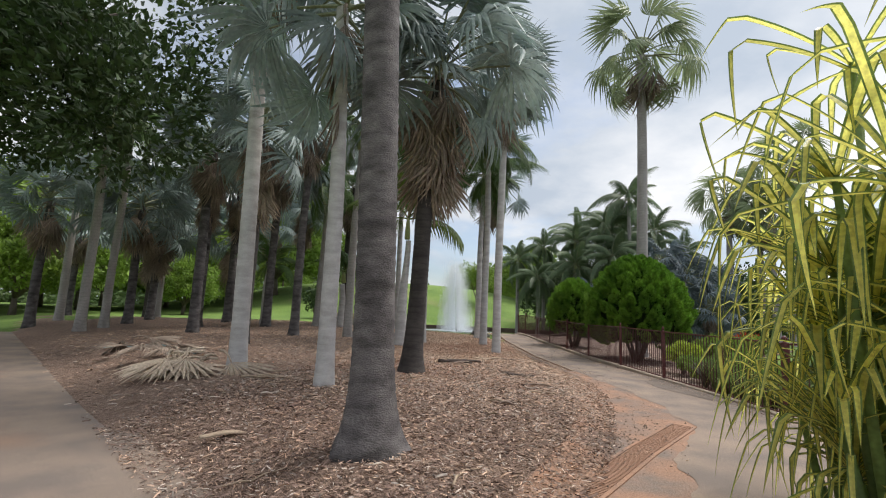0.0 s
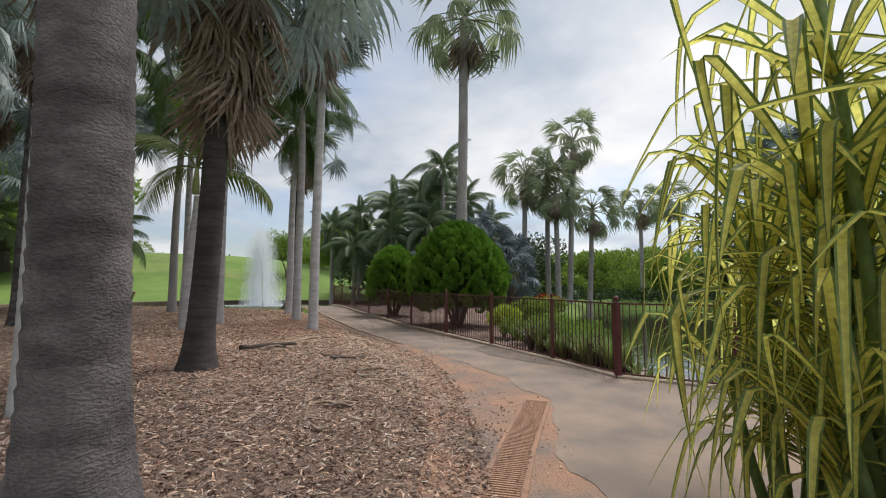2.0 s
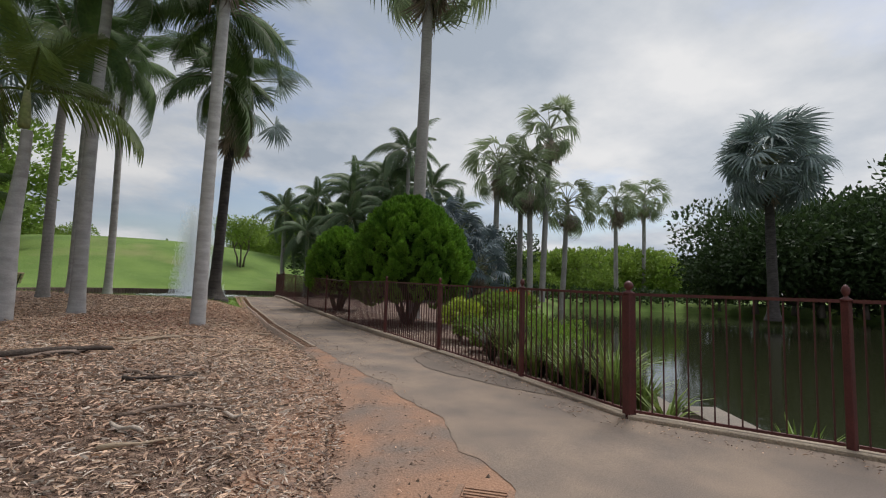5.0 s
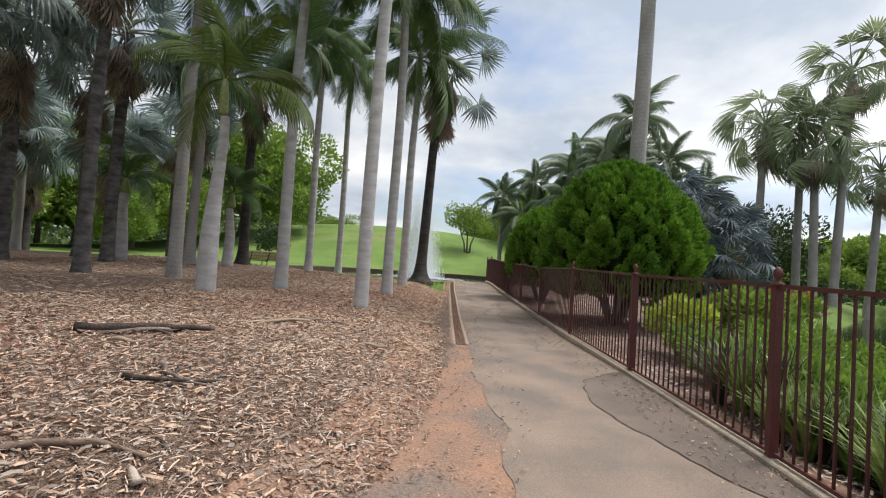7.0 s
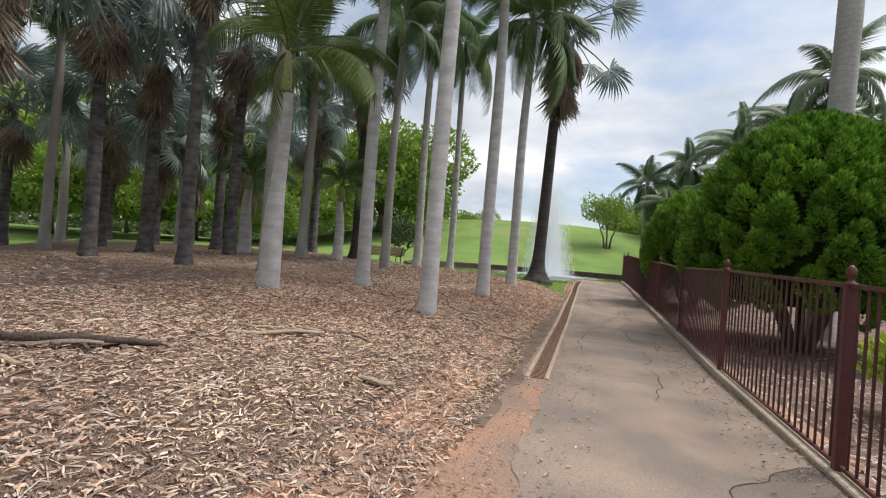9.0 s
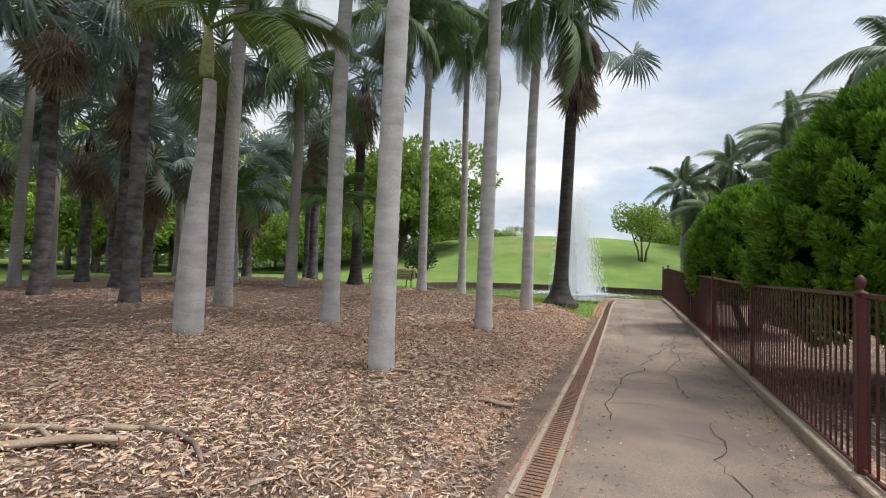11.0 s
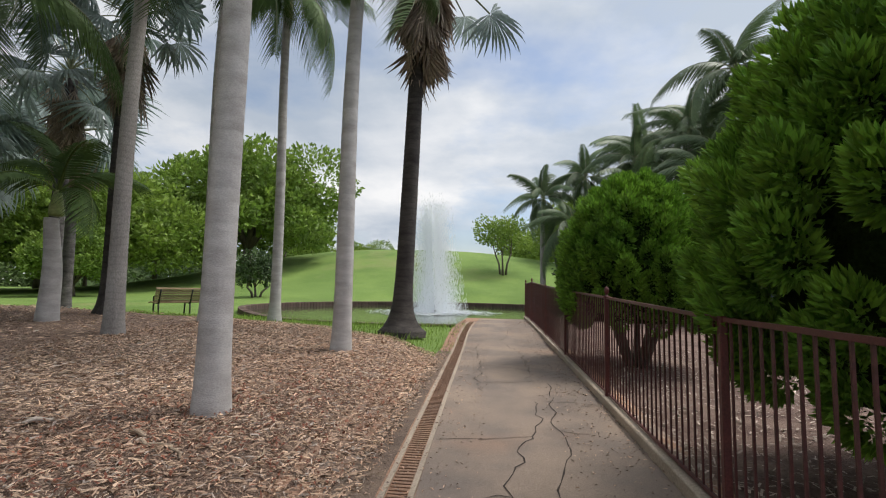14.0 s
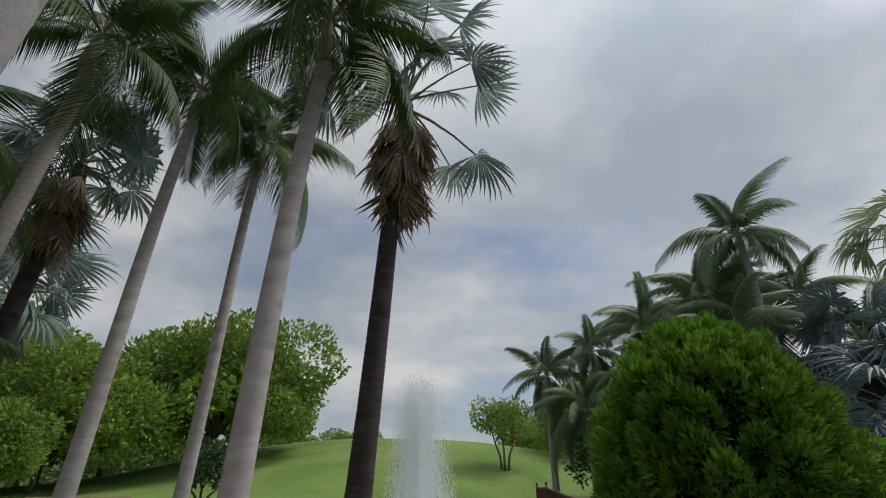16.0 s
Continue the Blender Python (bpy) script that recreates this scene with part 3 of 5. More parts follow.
def trunk_mesh(name, h, r, material, flare=1.6, lean=(0.0, 0.0), ring=0.12, step=0.012, bulge=0.0, seed=0, sides=16, top=0.75):
    rnd = random.Random(seed)
    g = Geo()
    rings = []
    z = -0.12
    ph = rnd.uniform(0, 6)
    k = 0
    while z < h:
        s = max(0, z / h)
        fl = 1 + (flare - 1) * math.exp(-max(z, 0) / 0.28)
        rr = r * fl * (1 - (1 - top) * s) * (1 + bulge * math.exp(-((z - 0.9) / 0.9) ** 2))
        for part_z, q in ((0, 1 + step * 2), (ring * 0.22, 1 - step)):
            zz = z + part_z
            cx, cy = lean[0] * s * h + 0.05 * s * math.sin(s * 5 + ph), lean[1] * s * h + 0.05 * s * math.cos(s * 4 + ph)
            row = []
            for j in range(sides):
                a = 2 * math.pi * j / sides
                lump = 1 + 0.025 * math.sin(3 * a + ph + z) + 0.02 * noise.noise((math.cos(a) * 2, math.sin(a) * 2, zz * 2.5 + seed))
                if z < 0.5:
                    lump += 0.10 * (flare - 1) * math.sin(5 * a + ph) * math.exp(-max(z, 0) / 0.16)
                row.append((cx + rr * q * lump * math.cos(a), cy + rr * q * lump * math.sin(a), zz))
            rings.append(row)
        z += ring * rnd.uniform(0.85, 1.15)
        k += 1
    g.loft(rings, 0, True)
    return g.mesh(name, material, True), (lean[0] * h, lean[1] * h)


FAN_SILVER = [fan_leaf(26, 0.92, 270, 1.1, 0.5, [M_SILVER, M_PETIOLE], 11), fan_leaf(28, 1.0, 290, 1.2, 0.72, [M_SILVER, M_PETIOLE], 12), fan_leaf(24, 0.85, 250, 0.95, 0.38, [M_SILVER, M_PETIOLE], 13), fan_leaf(22, 0.95, 220, 1.05, 0.85, [M_SILVER, M_PETIOLE], 14)]
FAN_BLUE = [fan_leaf(24, 0.92, 260, 1.0, 0.6, [M_BLUEFAN, M_PETIOLE], 17), fan_leaf(22, 0.88, 230, 1.1, 0.8, [M_BLUEFAN, M_PETIOLE], 18)]
FAN_STIFF = [fan_leaf(26, 0.95, 215, 1.5, 0.3, [M_SILVER, M_PETIOLE], 15), fan_leaf(24, 0.9, 200, 1.65, 0.45, [M_SILVER, M_PETIOLE], 16)]
FAN_GREEN = [fan_leaf(20, 0.78, 210, 1.2, 0.95, [M_FANGREEN, M_PETIOLE], 21), fan_leaf(18, 0.7, 190, 1.05, 1.25, [M_FANGREEN, M_PETIOLE], 22)]
FAN_DEAD = [fan_leaf(18, 1.15, 115, 0.55, 0.12, [M_DEAD, M_DEAD], 31, 0.25, 0.6), fan_leaf(15, 1.05, 85, 0.5, 0.15, [M_DEAD, M_DEAD], 32, 0.25, 0.6), fan_leaf(18, 1.2, 105, 0.65, 0.2, [M_DEAD, M_DEAD], 33, 0.3, 0.6)]
FEATHER = [feather_leaf(2.4, 56, 0.6, 0.85, [M_FROND, M_PETIOLE], 41, 0.8, width=0.021), feather_leaf(2.6, 58, 0.62, 1.05, [M_FROND, M_PETIOLE], 42, 1.0, width=0.021), feather_leaf(2.2, 52, 0.55, 0.7, [M_FROND, M_PETIOLE], 46, 0.6, width=0.021)]
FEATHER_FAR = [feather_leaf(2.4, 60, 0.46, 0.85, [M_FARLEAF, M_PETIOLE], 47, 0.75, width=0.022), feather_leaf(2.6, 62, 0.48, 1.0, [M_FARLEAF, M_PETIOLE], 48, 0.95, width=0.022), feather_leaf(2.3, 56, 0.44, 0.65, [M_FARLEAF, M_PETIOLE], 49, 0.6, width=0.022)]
FEATHER_YOUNG = [feather_leaf(2.2, 46, 0.62, 0.62, [M_FRONDLIT, M_FRONDLIT], 43, 0.42, 0.5, 0.02), feather_leaf(2.4, 48, 0.66, 0.8, [M_FRONDLIT, M_FRONDLIT], 44, 0.5, 0.5, 0.02)]
FEATHER_GREENYOUNG = [feather_leaf(1.9, 40, 0.5, 0.8, [M_FROND, M_FRONDLIT], 45, 0.5, 0.5, 0.02)]


def set_frond(parent, me, name, top, yaw, pitch, roll, size=1.0, label=""):
    m = Matrix.Translation(top) @ pose(0, 0, 0, 0, 0, yaw) @ pose(0, 0, 0, 0, -pitch, 0) @ pose(0, 0, 0, roll, 0, 0) @ Matrix.Diagonal((size, size, size, 1))
    return piece(name, me, parent, m, label)


def fan_palm(x, y, h, r, bark, leaves, green, dead, label, seed, skirt=1.6, size=1.0, flare=1.6, lean=(0, 0), base=None, thin=0.75):
    rnd = random.Random(seed)
    z = land_z(x, y) if base is None else base
    p = thing("fan_palm", (x, y, z), label, "palm tree", "palms in the grove")
    me, off = trunk_mesh("trunk", h, r, bark, flare, lean, 0.11, 0.015, seed=seed, top=thin)
    piece("trunk", me, p)
    for i in range(dead):
        s = i / max(dead - 1, 1)
        yaw = i * 137.5 + rnd.uniform(-20, 20)
        set_frond(p, rnd.choice(FAN_DEAD), "dead_leaf", (off[0], off[1], h - skirt * (1 - s) * 0.75 + 0.1), yaw, rnd.uniform(-87, -66) + 16 * s, rnd.uniform(-25, 25), size * rnd.uniform(0.8, 1.1), "" if i else "brown dead hanging fan leaf")
    for i in range(green):
        s = i / max(green - 1, 1)
        pitch = (-30 if dead > 12 else -52) + (100 if dead > 12 else 118) * s ** 0.9 + rnd.uniform(-9, 9)
        set_frond(p, rnd.choice(leaves), "leaf", (off[0], off[1], h - 0.15 + 0.5 * s), i * 137.5 + rnd.uniform(-15, 15), pitch, rnd.uniform(-60, 60), size * rnd.uniform(0.85, 1.12))
    return p


def feather_palm(x, y, h, r, bark, leaves, n, label, seed, shaft=0.9, size=1.0, flare=1.5, bulge=0.0, lean=(0, 0), low=-35, base=None, ring=0.1, thin=0.72, name="feather_palm"):
    rnd = random.Random(seed)
    z = land_z(x, y) if base is None else base
    p = thing(name, (x, y, z), label, "palm tree", "palms in the grove")
    me, off = trunk_mesh("trunk", h, r, bark, flare, lean, ring, 0.004 if bark is M_PALE else 0.009, bulge, seed, top=thin)
    piece("trunk", me, p)
    if shaft:
        g = Geo()
        g.loft([[(off[0] + q * r * math.cos(a), off[1] + q * r * math.sin(a), h + s * shaft) for a in (2 * math.pi * k / 12 for k in range(12))] for s, q in ((-0.05, thin), (0.05, thin * 1.15), (0.3, thin * 1.08), (0.7, thin * 0.8), (1.05, thin * 0.5))], 0, True)
        piece("crownshaft", g.mesh("crownshaft", M_SHAFT, True), p, label="smooth green crownshaft")
    for i in range(n):
        s = i / max(n - 1, 1)
        set_frond(p, rnd.choice(leaves), "frond", (off[0], off[1], h + shaft * 0.95), i * 137.5 + rnd.uniform(-18, 18), low + (75 - low) * s + rnd.uniform(-8, 8), rnd.uniform(-25, 25), size * rnd.uniform(0.85, 1.1))
    return p


SILV, GREY = "silver-leaved fan palm with a brown dead-leaf skirt", "fan palm with a dark trunk and dead-leaf skirt"
PALE = "slender palm with a smooth pale grey trunk"
# near grove
fan_palm(-0.72, 2.98, 8.6, 0.18, M_BIG, FAN_SILVER, 22, 14, "thick grey-brown palm trunk with a flared base", 1, flare=1.9, thin=0.88, lean=(-0.033, 0))
fan_palm(-1.95, 6.0, 6.2, 0.135, M_PALE, FAN_SILVER, 22, 3, "silver fan palm with a smooth pale trunk", 2, flare=1.2, size=1.15, lean=(-0.018, 0))
fan_palm(-3.98, 7.5, 9.2, 0.155, M_PALE, FAN_SILVER, 24, 10, "tall pale-trunked fan palm", 3, flare=1.25, size=1.25, lean=(-0.02, 0))
fan_palm(-0.8, 7.8, 6.0, 0.178, M_DARK, FAN_SILVER, 28, 44, SILV, 4, flare=1.55, skirt=1.7, size=1.2, lean=(0.045, 0))
fan_palm(1.38, 13.88, 9.0, 0.133, M_PALE, FAN_SILVER, 24, 20, "tall fan palm with a smooth pale trunk and brown skirt", 5, flare=1.12, skirt=0.8, size=1.1, lean=(0.008, 0))
feather_palm(1.22, 17.6, 7.6, 0.145, M_PALE, FEATHER, 17, PALE, 6, flare=1.2)
feather_palm(1.15, 21.0, 7.0, 0.15, M_PALE, FEATHER, 18, PALE, 7, flare=1.2, lean=(0.012, 0))
fan_palm(1.42, 24.0, 8.9, 0.21, M_DARK, FAN_STIFF, 17, 46, "fan palm with a dark trunk, flared root and brown skirt", 8, flare=2.4, skirt=2.2, size=1.2, thin=0.7, lean=(0.045, 0))
feather_palm(-1.15, 16.3, 7.8, 0.15, M_PALE, FEATHER, 17, PALE, 9, flare=1.25)
feather_palm(-1.7, 14.0, 3.5, 0.165, M_PALE, FEATHER_YOUNG, 8, "young bottle palm with a bulging pale trunk", 10, flare=1.08, bulge=0.22, shaft=0.7, low=-18, thin=0.5, lean=(0.015, 0))
feather_palm(-3.97, 16.5, 7.4, 0.165, M_GREYP, FEATHER, 12, "tall palm with a grey ringed trunk", 11, flare=1.2)
feather_palm(-3.1, 21.1, 7.4, 0.15, M_GREYP, FEATHER, 12, "tall palm with a grey ringed trunk", 12, flare=1.3)
feather_palm(-3.0, 23.5, 8.4, 0.15, M_PALE, FEATHER, 16, PALE, 13, flare=1.3)
feather_palm(-2.3, 25.3, 8.4, 0.14, M_PALE, FEATHER, 15, PALE, 14, flare=1.4)
feather_palm(-5.6, 22.1, 2.2, 0.17, M_PALE, FEATHER_GREENYOUNG, 8, "short young palm with drooping green fronds", 15, flare=1.2, bulge=0.15, shaft=0.5, low=-15)
fan_palm(-5.9, 23.9, 7.6, 0.2, M_DARK, FAN_SILVER, 22, 28, GREY, 16, flare=1.7, skirt=2.0)
fan_palm(-5.75, 15.75, 8.2, 0.155, M_BIG, FAN_SILVER, 22, 22, "tall fan palm with a grey-brown trunk", 17, flare=1.4, skirt=1.6)
feather_palm(-9.0, 21.1, 2.4, 0.2, M_PALE, FEATHER_GREENYOUNG, 8, "short young palm with drooping green fronds", 18, flare=1.2, bulge=0.2, shaft=0.5, low=-15)
feather_palm(-6.5, 21.2, 6.0, 0.18, M_GREYP, FEATHER, 11, "tall palm with a mottled grey trunk", 19, flare=1.5)
fan_palm(-11.0, 18.7, 7.0, 0.22, M_BIG, FAN_SILVER, 24, 28, GREY, 20, flare=1.4, skirt=2.2)
fan_palm(-11.2, 21.9, 6.8, 0.2, M_BIG, FAN_SILVER, 24, 26, GREY, 21, flare=1.4, skirt=2.0)
fan_palm(-5.8, 11.7, 6.2, 0.16, M_DARK, FAN_SILVER, 24, 26, SILV, 22, flare=1.3, skirt=2.2)
feather_palm(-13.2, 15.2, 7.2, 0.17, M_GREYP, FEATHER, 11, PALE, 23, flare=1.3)
feather_palm(-14.0, 17.4, 7.6, 0.16, M_GREYP, FEATHER, 11, PALE, 24, flare=1.3)
feather_palm(-18.5, 20.5, 7.5, 0.18, M_GREYP, FEATHER, 11, PALE, 25, flare=1.3)
fan_palm(-15.5, 22.5, 5.0, 0.2, M_BIG, FAN_SILVER, 26, 22, SILV, 26, flare=1.3, skirt=2.0, size=1.2)
fan_palm(-19.0, 27.5, 5.2, 0.2, M_DARK, FAN_SILVER, 26, 22, SILV, 27, flare=1.3, skirt=2.0, size=1.2)
fan_palm(-16.5, 24.6, 6.4, 0.18, M_GREYP, FAN_SILVER, 22, 18, SILV, 28, flare=1.3, skirt=2.0, size=1.2)
fan_palm(-8.8, 25.0, 6.6, 0.19, M_BIG, FAN_SILVER, 22, 24, GREY, 29, flare=1.3, skirt=2.0)
fan_palm(-13.0, 25.5, 4.6, 0.19, M_BIG, FAN_SILVER, 26, 18, SILV, 30, flare=1.3, skirt=1.6, size=1.2)

for i, (px, py, h) in enumerate([(-9.6, 16.0, 7.2), (-8.4, 19.8, 7.6), (-14.6, 19.6, 5.4), (-17.6, 18.0, 5.4), (-21.5, 24.5, 5.2), (-12.0, 28.4, 6.6)]):
    fan_palm(px, py, h, 0.19, M_BIG, FAN_SILVER, 24, 18, "silver-blue fan palm in the shaded grove", 80 + i, flare=1.3, skirt=1.0, size=1.25)
# tall palm behind the clipped bushes, and the palms across the lake
fan_palm(7.9, 18.75, 13.6, 0.24, M_GREYP, FAN_GREEN, 24, 12, "very tall fan palm with a slim grey trunk", 31, flare=1.3, size=1.55, skirt=0.8, base=-0.05, lean=(0.02, 0))


def polar(deg, dist):
    return 0.41 + dist * math.sin(radians(deg)), 1.53 + dist * math.cos(radians(deg))


for i, (deg, dist, h, lean) in enumerate([(37.9, 46, 16.2, (0.05, 0.0)), (32.0, 44, 12.4, (0.03, 0)), (34.6, 46, 11.8, (0.0, 0)), (39.9, 50, 10.6, (0.06, 0)), (45.2, 62, 12.2, (0.0, 0)), (48.2, 70, 14.0, (0.02, 0)), (35.6, 44, 10.8, (-0.02, 0))]):
    x, y = polar(deg, dist)
    fan_palm(x - lean[0] * h, y, h, 0.28, M_GREYP, FAN_GREEN, 24, 8, "tall fan palm with a slim pale trunk across the lake", 40 + i, size=1.8, skirt=1.0, lean=lean, base=min(-0.1, land_z(x - lean[0] * h, y)), flare=1.2)
x, y = polar(59.0, 36)
fan_palm(x, y, 9.4, 0.3, M_DARK, FAN_SILVER, 60, 6, "rounded silver-blue fan palm beside the lake", 50, size=1.65, skirt=1.2, base=-0.1)
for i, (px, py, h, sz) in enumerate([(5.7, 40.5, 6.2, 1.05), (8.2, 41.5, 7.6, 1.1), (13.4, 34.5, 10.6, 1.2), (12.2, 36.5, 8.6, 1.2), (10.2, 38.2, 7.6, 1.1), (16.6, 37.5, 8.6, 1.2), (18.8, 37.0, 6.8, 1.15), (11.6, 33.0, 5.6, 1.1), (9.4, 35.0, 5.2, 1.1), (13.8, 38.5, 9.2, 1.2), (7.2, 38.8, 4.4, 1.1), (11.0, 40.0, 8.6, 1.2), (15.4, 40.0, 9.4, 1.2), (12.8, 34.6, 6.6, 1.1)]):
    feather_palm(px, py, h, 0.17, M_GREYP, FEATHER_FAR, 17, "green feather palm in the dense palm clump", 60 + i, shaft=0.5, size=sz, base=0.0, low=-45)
for i, (px, py, h) in enumerate([(9.6, 31.5, 2.6), (13.6, 30.0, 3.2), (15.6, 30.5, 4.4), (11.8, 29.5, 2.0), (19.0, 33.5, 4.2), (16.4, 29.0, 2.4), (14.6, 31.8, 5.6)]):
    fan_palm(px, py, h, 0.2, M_DARK, FAN_BLUE, 28, 8, "silver-blue fan palm in the dense palm clump", 70 + i, size=1.15, skirt=1.0, base=0.0)


# ---- broadleaf trees, conifers, shrubs ----
def leaf_cloud(g, centres, n, size, rnd, slot=0, shell=0.55, up=0.3):
    """Small folded leaves scattered through lobes, denser towards their skins."""
    tot = sum(c[3] ** 2 for c in centres)
    for cx, cy, cz, r, sq in centres:
        for _ in range(int(n * r * r / tot)):
            d = Vector((rnd.gauss(0, 1), rnd.gauss(0, 1), rnd.gauss(0, 1))).normalized()
            q = r * (shell + (1 - shell) * rnd.random() ** 0.5) * (1 + 0.25 * noise.noise((d.x * 2 + cx, d.y * 2 + cy, d.z * 2 + cz)))
            c = Vector((cx + d.x * q, cy + d.y * q, cz + d.z * q * sq))
            t = (d + Vector((rnd.gauss(0, 0.6), rnd.gauss(0, 0.6), rnd.gauss(0, 0.6) + up))).normalized()
            b = t.cross(Vector((rnd.gauss(0, 1), rnd.gauss(0, 1), rnd.gauss(0, 1)))).normalized()
            nn = t.cross(b)
            s = size * rnd.uniform(0.6, 1.35)
            g.add([c - t * s * 0.5, c + b * s * 0.3 + nn * s * 0.1, c + t * s * 0.6, c - b * s * 0.3 + nn * s * 0.1], [(0, 1, 2), (0, 2, 3)], slot)


def broad_tree(x, y, height, width, material, label, seed, leaves=6000, leaf=0.28, clear=0.28, stems=1, base=None, trunk_r=0.22, squash=0.8):
    rnd = random.Random(seed)
    z = land_z(x, y) if base is None else base
    p = thing("broadleaf_tree", (x, y, z), label, "tree", "trees on the lawn")
    t, c = Geo(), Geo()
    lobes = []
    for s in range(stems):
        a0 = 2 * math.pi * s / stems + rnd.uniform(0, 1)
        bx, by = (0.25 * math.cos(a0), 0.25 * math.sin(a0)) if stems > 1 else (0, 0)
        fork = Vector((bx * 3, by * 3, height * clear))
        t.tube([(bx, by, -0.15), (bx * 1.5, by * 1.5, height * clear * 0.5), fork], [trunk_r * 1.3, trunk_r, trunk_r * 0.8], 8)
        for k in range(7 if stems == 1 else 4):
            a = a0 + 2.4 * k + rnd.uniform(-0.4, 0.4)
            rr = width * 0.5 * rnd.uniform(0.25, 0.72)
            tip = Vector((rr * math.cos(a), rr * math.sin(a), height * rnd.uniform(clear + 0.18, 0.82)))
            mid = fork.lerp(tip, 0.5) + Vector((0, 0, 0.06 * height))
            t.tube([fork, mid, tip], [trunk_r * 0.6, trunk_r * 0.38, trunk_r * 0.12], 6)
            lobes.append((tip.x, tip.y, tip.z, width * rnd.uniform(0.2, 0.3), squash))
    for k in range(9):
        a = 2.4 * k
        rr = width * 0.36 * math.sqrt((k + 0.5) / 9)
        lobes.append((rr * math.cos(a), rr * math.sin(a), height * (0.8 - 0.3 * (k / 9) ** 1.4), width * rnd.uniform(0.15, 0.23), squash))
    if clear <= 0.2:
        for k in range(14):
            a = 2 * math.pi * k / 14 + rnd.uniform(-0.2, 0.2)
            rr = width * rnd.uniform(0.30, 0.44)
            lobes.append((rr * math.cos(a), rr * math.sin(a), height * rnd.uniform(0.27, 0.58), width * rnd.uniform(0.10, 0.17), squash * rnd.uniform(0.8, 1.1)))
    leaf_cloud(c, lobes, leaves, leaf, rnd)
    piece("trunk", t.mesh("trunk", M_TRUNK, True), p)
    piece("crown", c.mesh("crown", material), p)
    return p


broad_tree(-23.5, 59, 12.5, 19, M_BROAD, "large spreading broadleaf tree on the lawn", 101, 26000, 0.5, 0.16, trunk_r=0.55)
broad_tree(3.2, 57, 5.6, 5.4, M_BROADLT, "small light-green tree on the hillside", 102, 3500, 0.24, 0.35, 3, trunk_r=0.09)
broad_tree(-12.5, 42, 3.2, 2.6, M_BROADDK, "small dark shrubby tree beside the pond", 103, 1800, 0.22, 0.2, 3, trunk_r=0.07)
t1 = broad_tree(-33, 52, 11, 14, M_BROAD, "large leafy broadleaf tree on the lawn", 104, 16000, 0.46, 0.18)
t2 = broad_tree(-46, 50, 13, 16, M_BROADLT, "light-green broadleaf tree beyond the grove", 105, 16000, 0.48, 0.16)
t3 = broad_tree(-30, 34, 8.5, 9, M_BROAD, "leafy green tree beyond the grove", 106, 12000, 0.36, 0.15)
for x, y, a, s, src in [(-58, 44, 40, 1.0, t1), (-70, 60, 100, 1.2, t2), (-40, 66, 210, 1.1, t1), (-56, 72, 300, 1.1, t2), (-80, 40, 160, 1.1, t1), (-64, 24, 10, 1.0, t1), (-30, 80, 50, 0.9, t2), (-45, 36, 75, 0.9, t2), (-42, 26, 200, 1.1, t3), (-74, 12, 200, 1.2, t1), (-28, 47, 130, 0.8, t2), (-36, 43, 20, 0.9, t1), (-24, 40, 250, 0.6, t3), (-52, 30, 250, 1.2, t3), (-36, 30, 90, 0.9, t2), (-27, 27, 300, 0.8, t3), (-50, 60, 160, 1.3, t2), (-34, 98, 60, 0.8, t1), (-25, 103, 200, 0.7, t2), (-16, 108, 10, 0.6, t2), (-2, 106, 90, 0.55, t1), (8, 96, 140, 0.7, t2), (14, 80, 30, 0.75, t1), (11, 68, 250, 0.6, t2)]:
    copy_thing(src, pose(x, y, land_z(x, y), 0, 0, a) @ Matrix.Scale(s, 4))
broad_tree(-14.6, 9.6, 13.0, 14.0, M_BROADDK, "dense dark shade tree overhanging the branch path", 107, 38000, 0.24, 0.45, trunk_r=0.2)
d1 = broad_tree(*polar(58, 52), 9.5, 13, M_BROADDK, "dark dense tree on the far lake bank", 108, 9000, 0.4, 0.12, base=-0.2)
d2 = broad_tree(*polar(63, 50), 9.0, 14, M_BROADDK, "dark dense tree on the far lake bank", 109, 9000, 0.4, 0.1, base=-0.2)
for deg, dist, a, s, src in [(63, 56, 50, 1.15, d1), (69, 52, 120, 1.1, d2), (76, 50, 20, 1.2, d1), (84, 54, 220, 1.2, d2), (95, 56, 80, 1.2, d1), (108, 58, 10, 1.2, d2), (55, 54, 200, 0.55, d1), (61, 52, 310, 0.8, d2), (66, 50, 30, 0.8, d1), (73, 51, 160, 0.9, d2)]:
    copy_thing(src, pose(*polar(deg, dist), -0.2, 0, 0, a) @ Matrix.Scale(s, 4))
d3 = broad_tree(*polar(38, 74), 7.5, 12, M_BROADLT, "light-green bushy tree on the far lake bank", 111, 9000, 0.5, 0.08, base=-0.3)
for deg, dist, a, s in [(34, 76, 50, 1.0), (41.5, 72, 120, 1.0), (45, 78, 200, 1.1), (48.5, 74, 300, 1.0), (30, 80, 80, 1.1), (43, 66, 10, 0.6), (36.5, 64, 190, 0.55)]:
    copy_thing(d3, pose(*polar(deg, dist), -0.3, 0, 0, a) @ Matrix.Scale(s, 4))
dd = broad_tree(17, 45, 8.5, 10, M_BROADDK, "dark dense tree behind the palm clump", 110, 8000, 0.34, 0.1, base=0.0)
for x, y, a, s in [(11.5, 47, 90, 0.9), (24, 44, 200, 0.85), (13.5, 40, 20, 0.75), (30, 50, 300, 0.9), (20, 39, 60, 0.6)]:
    copy_thing(dd, pose(x, y, 0, 0, 0, a) @ Matrix.Scale(s, 4))

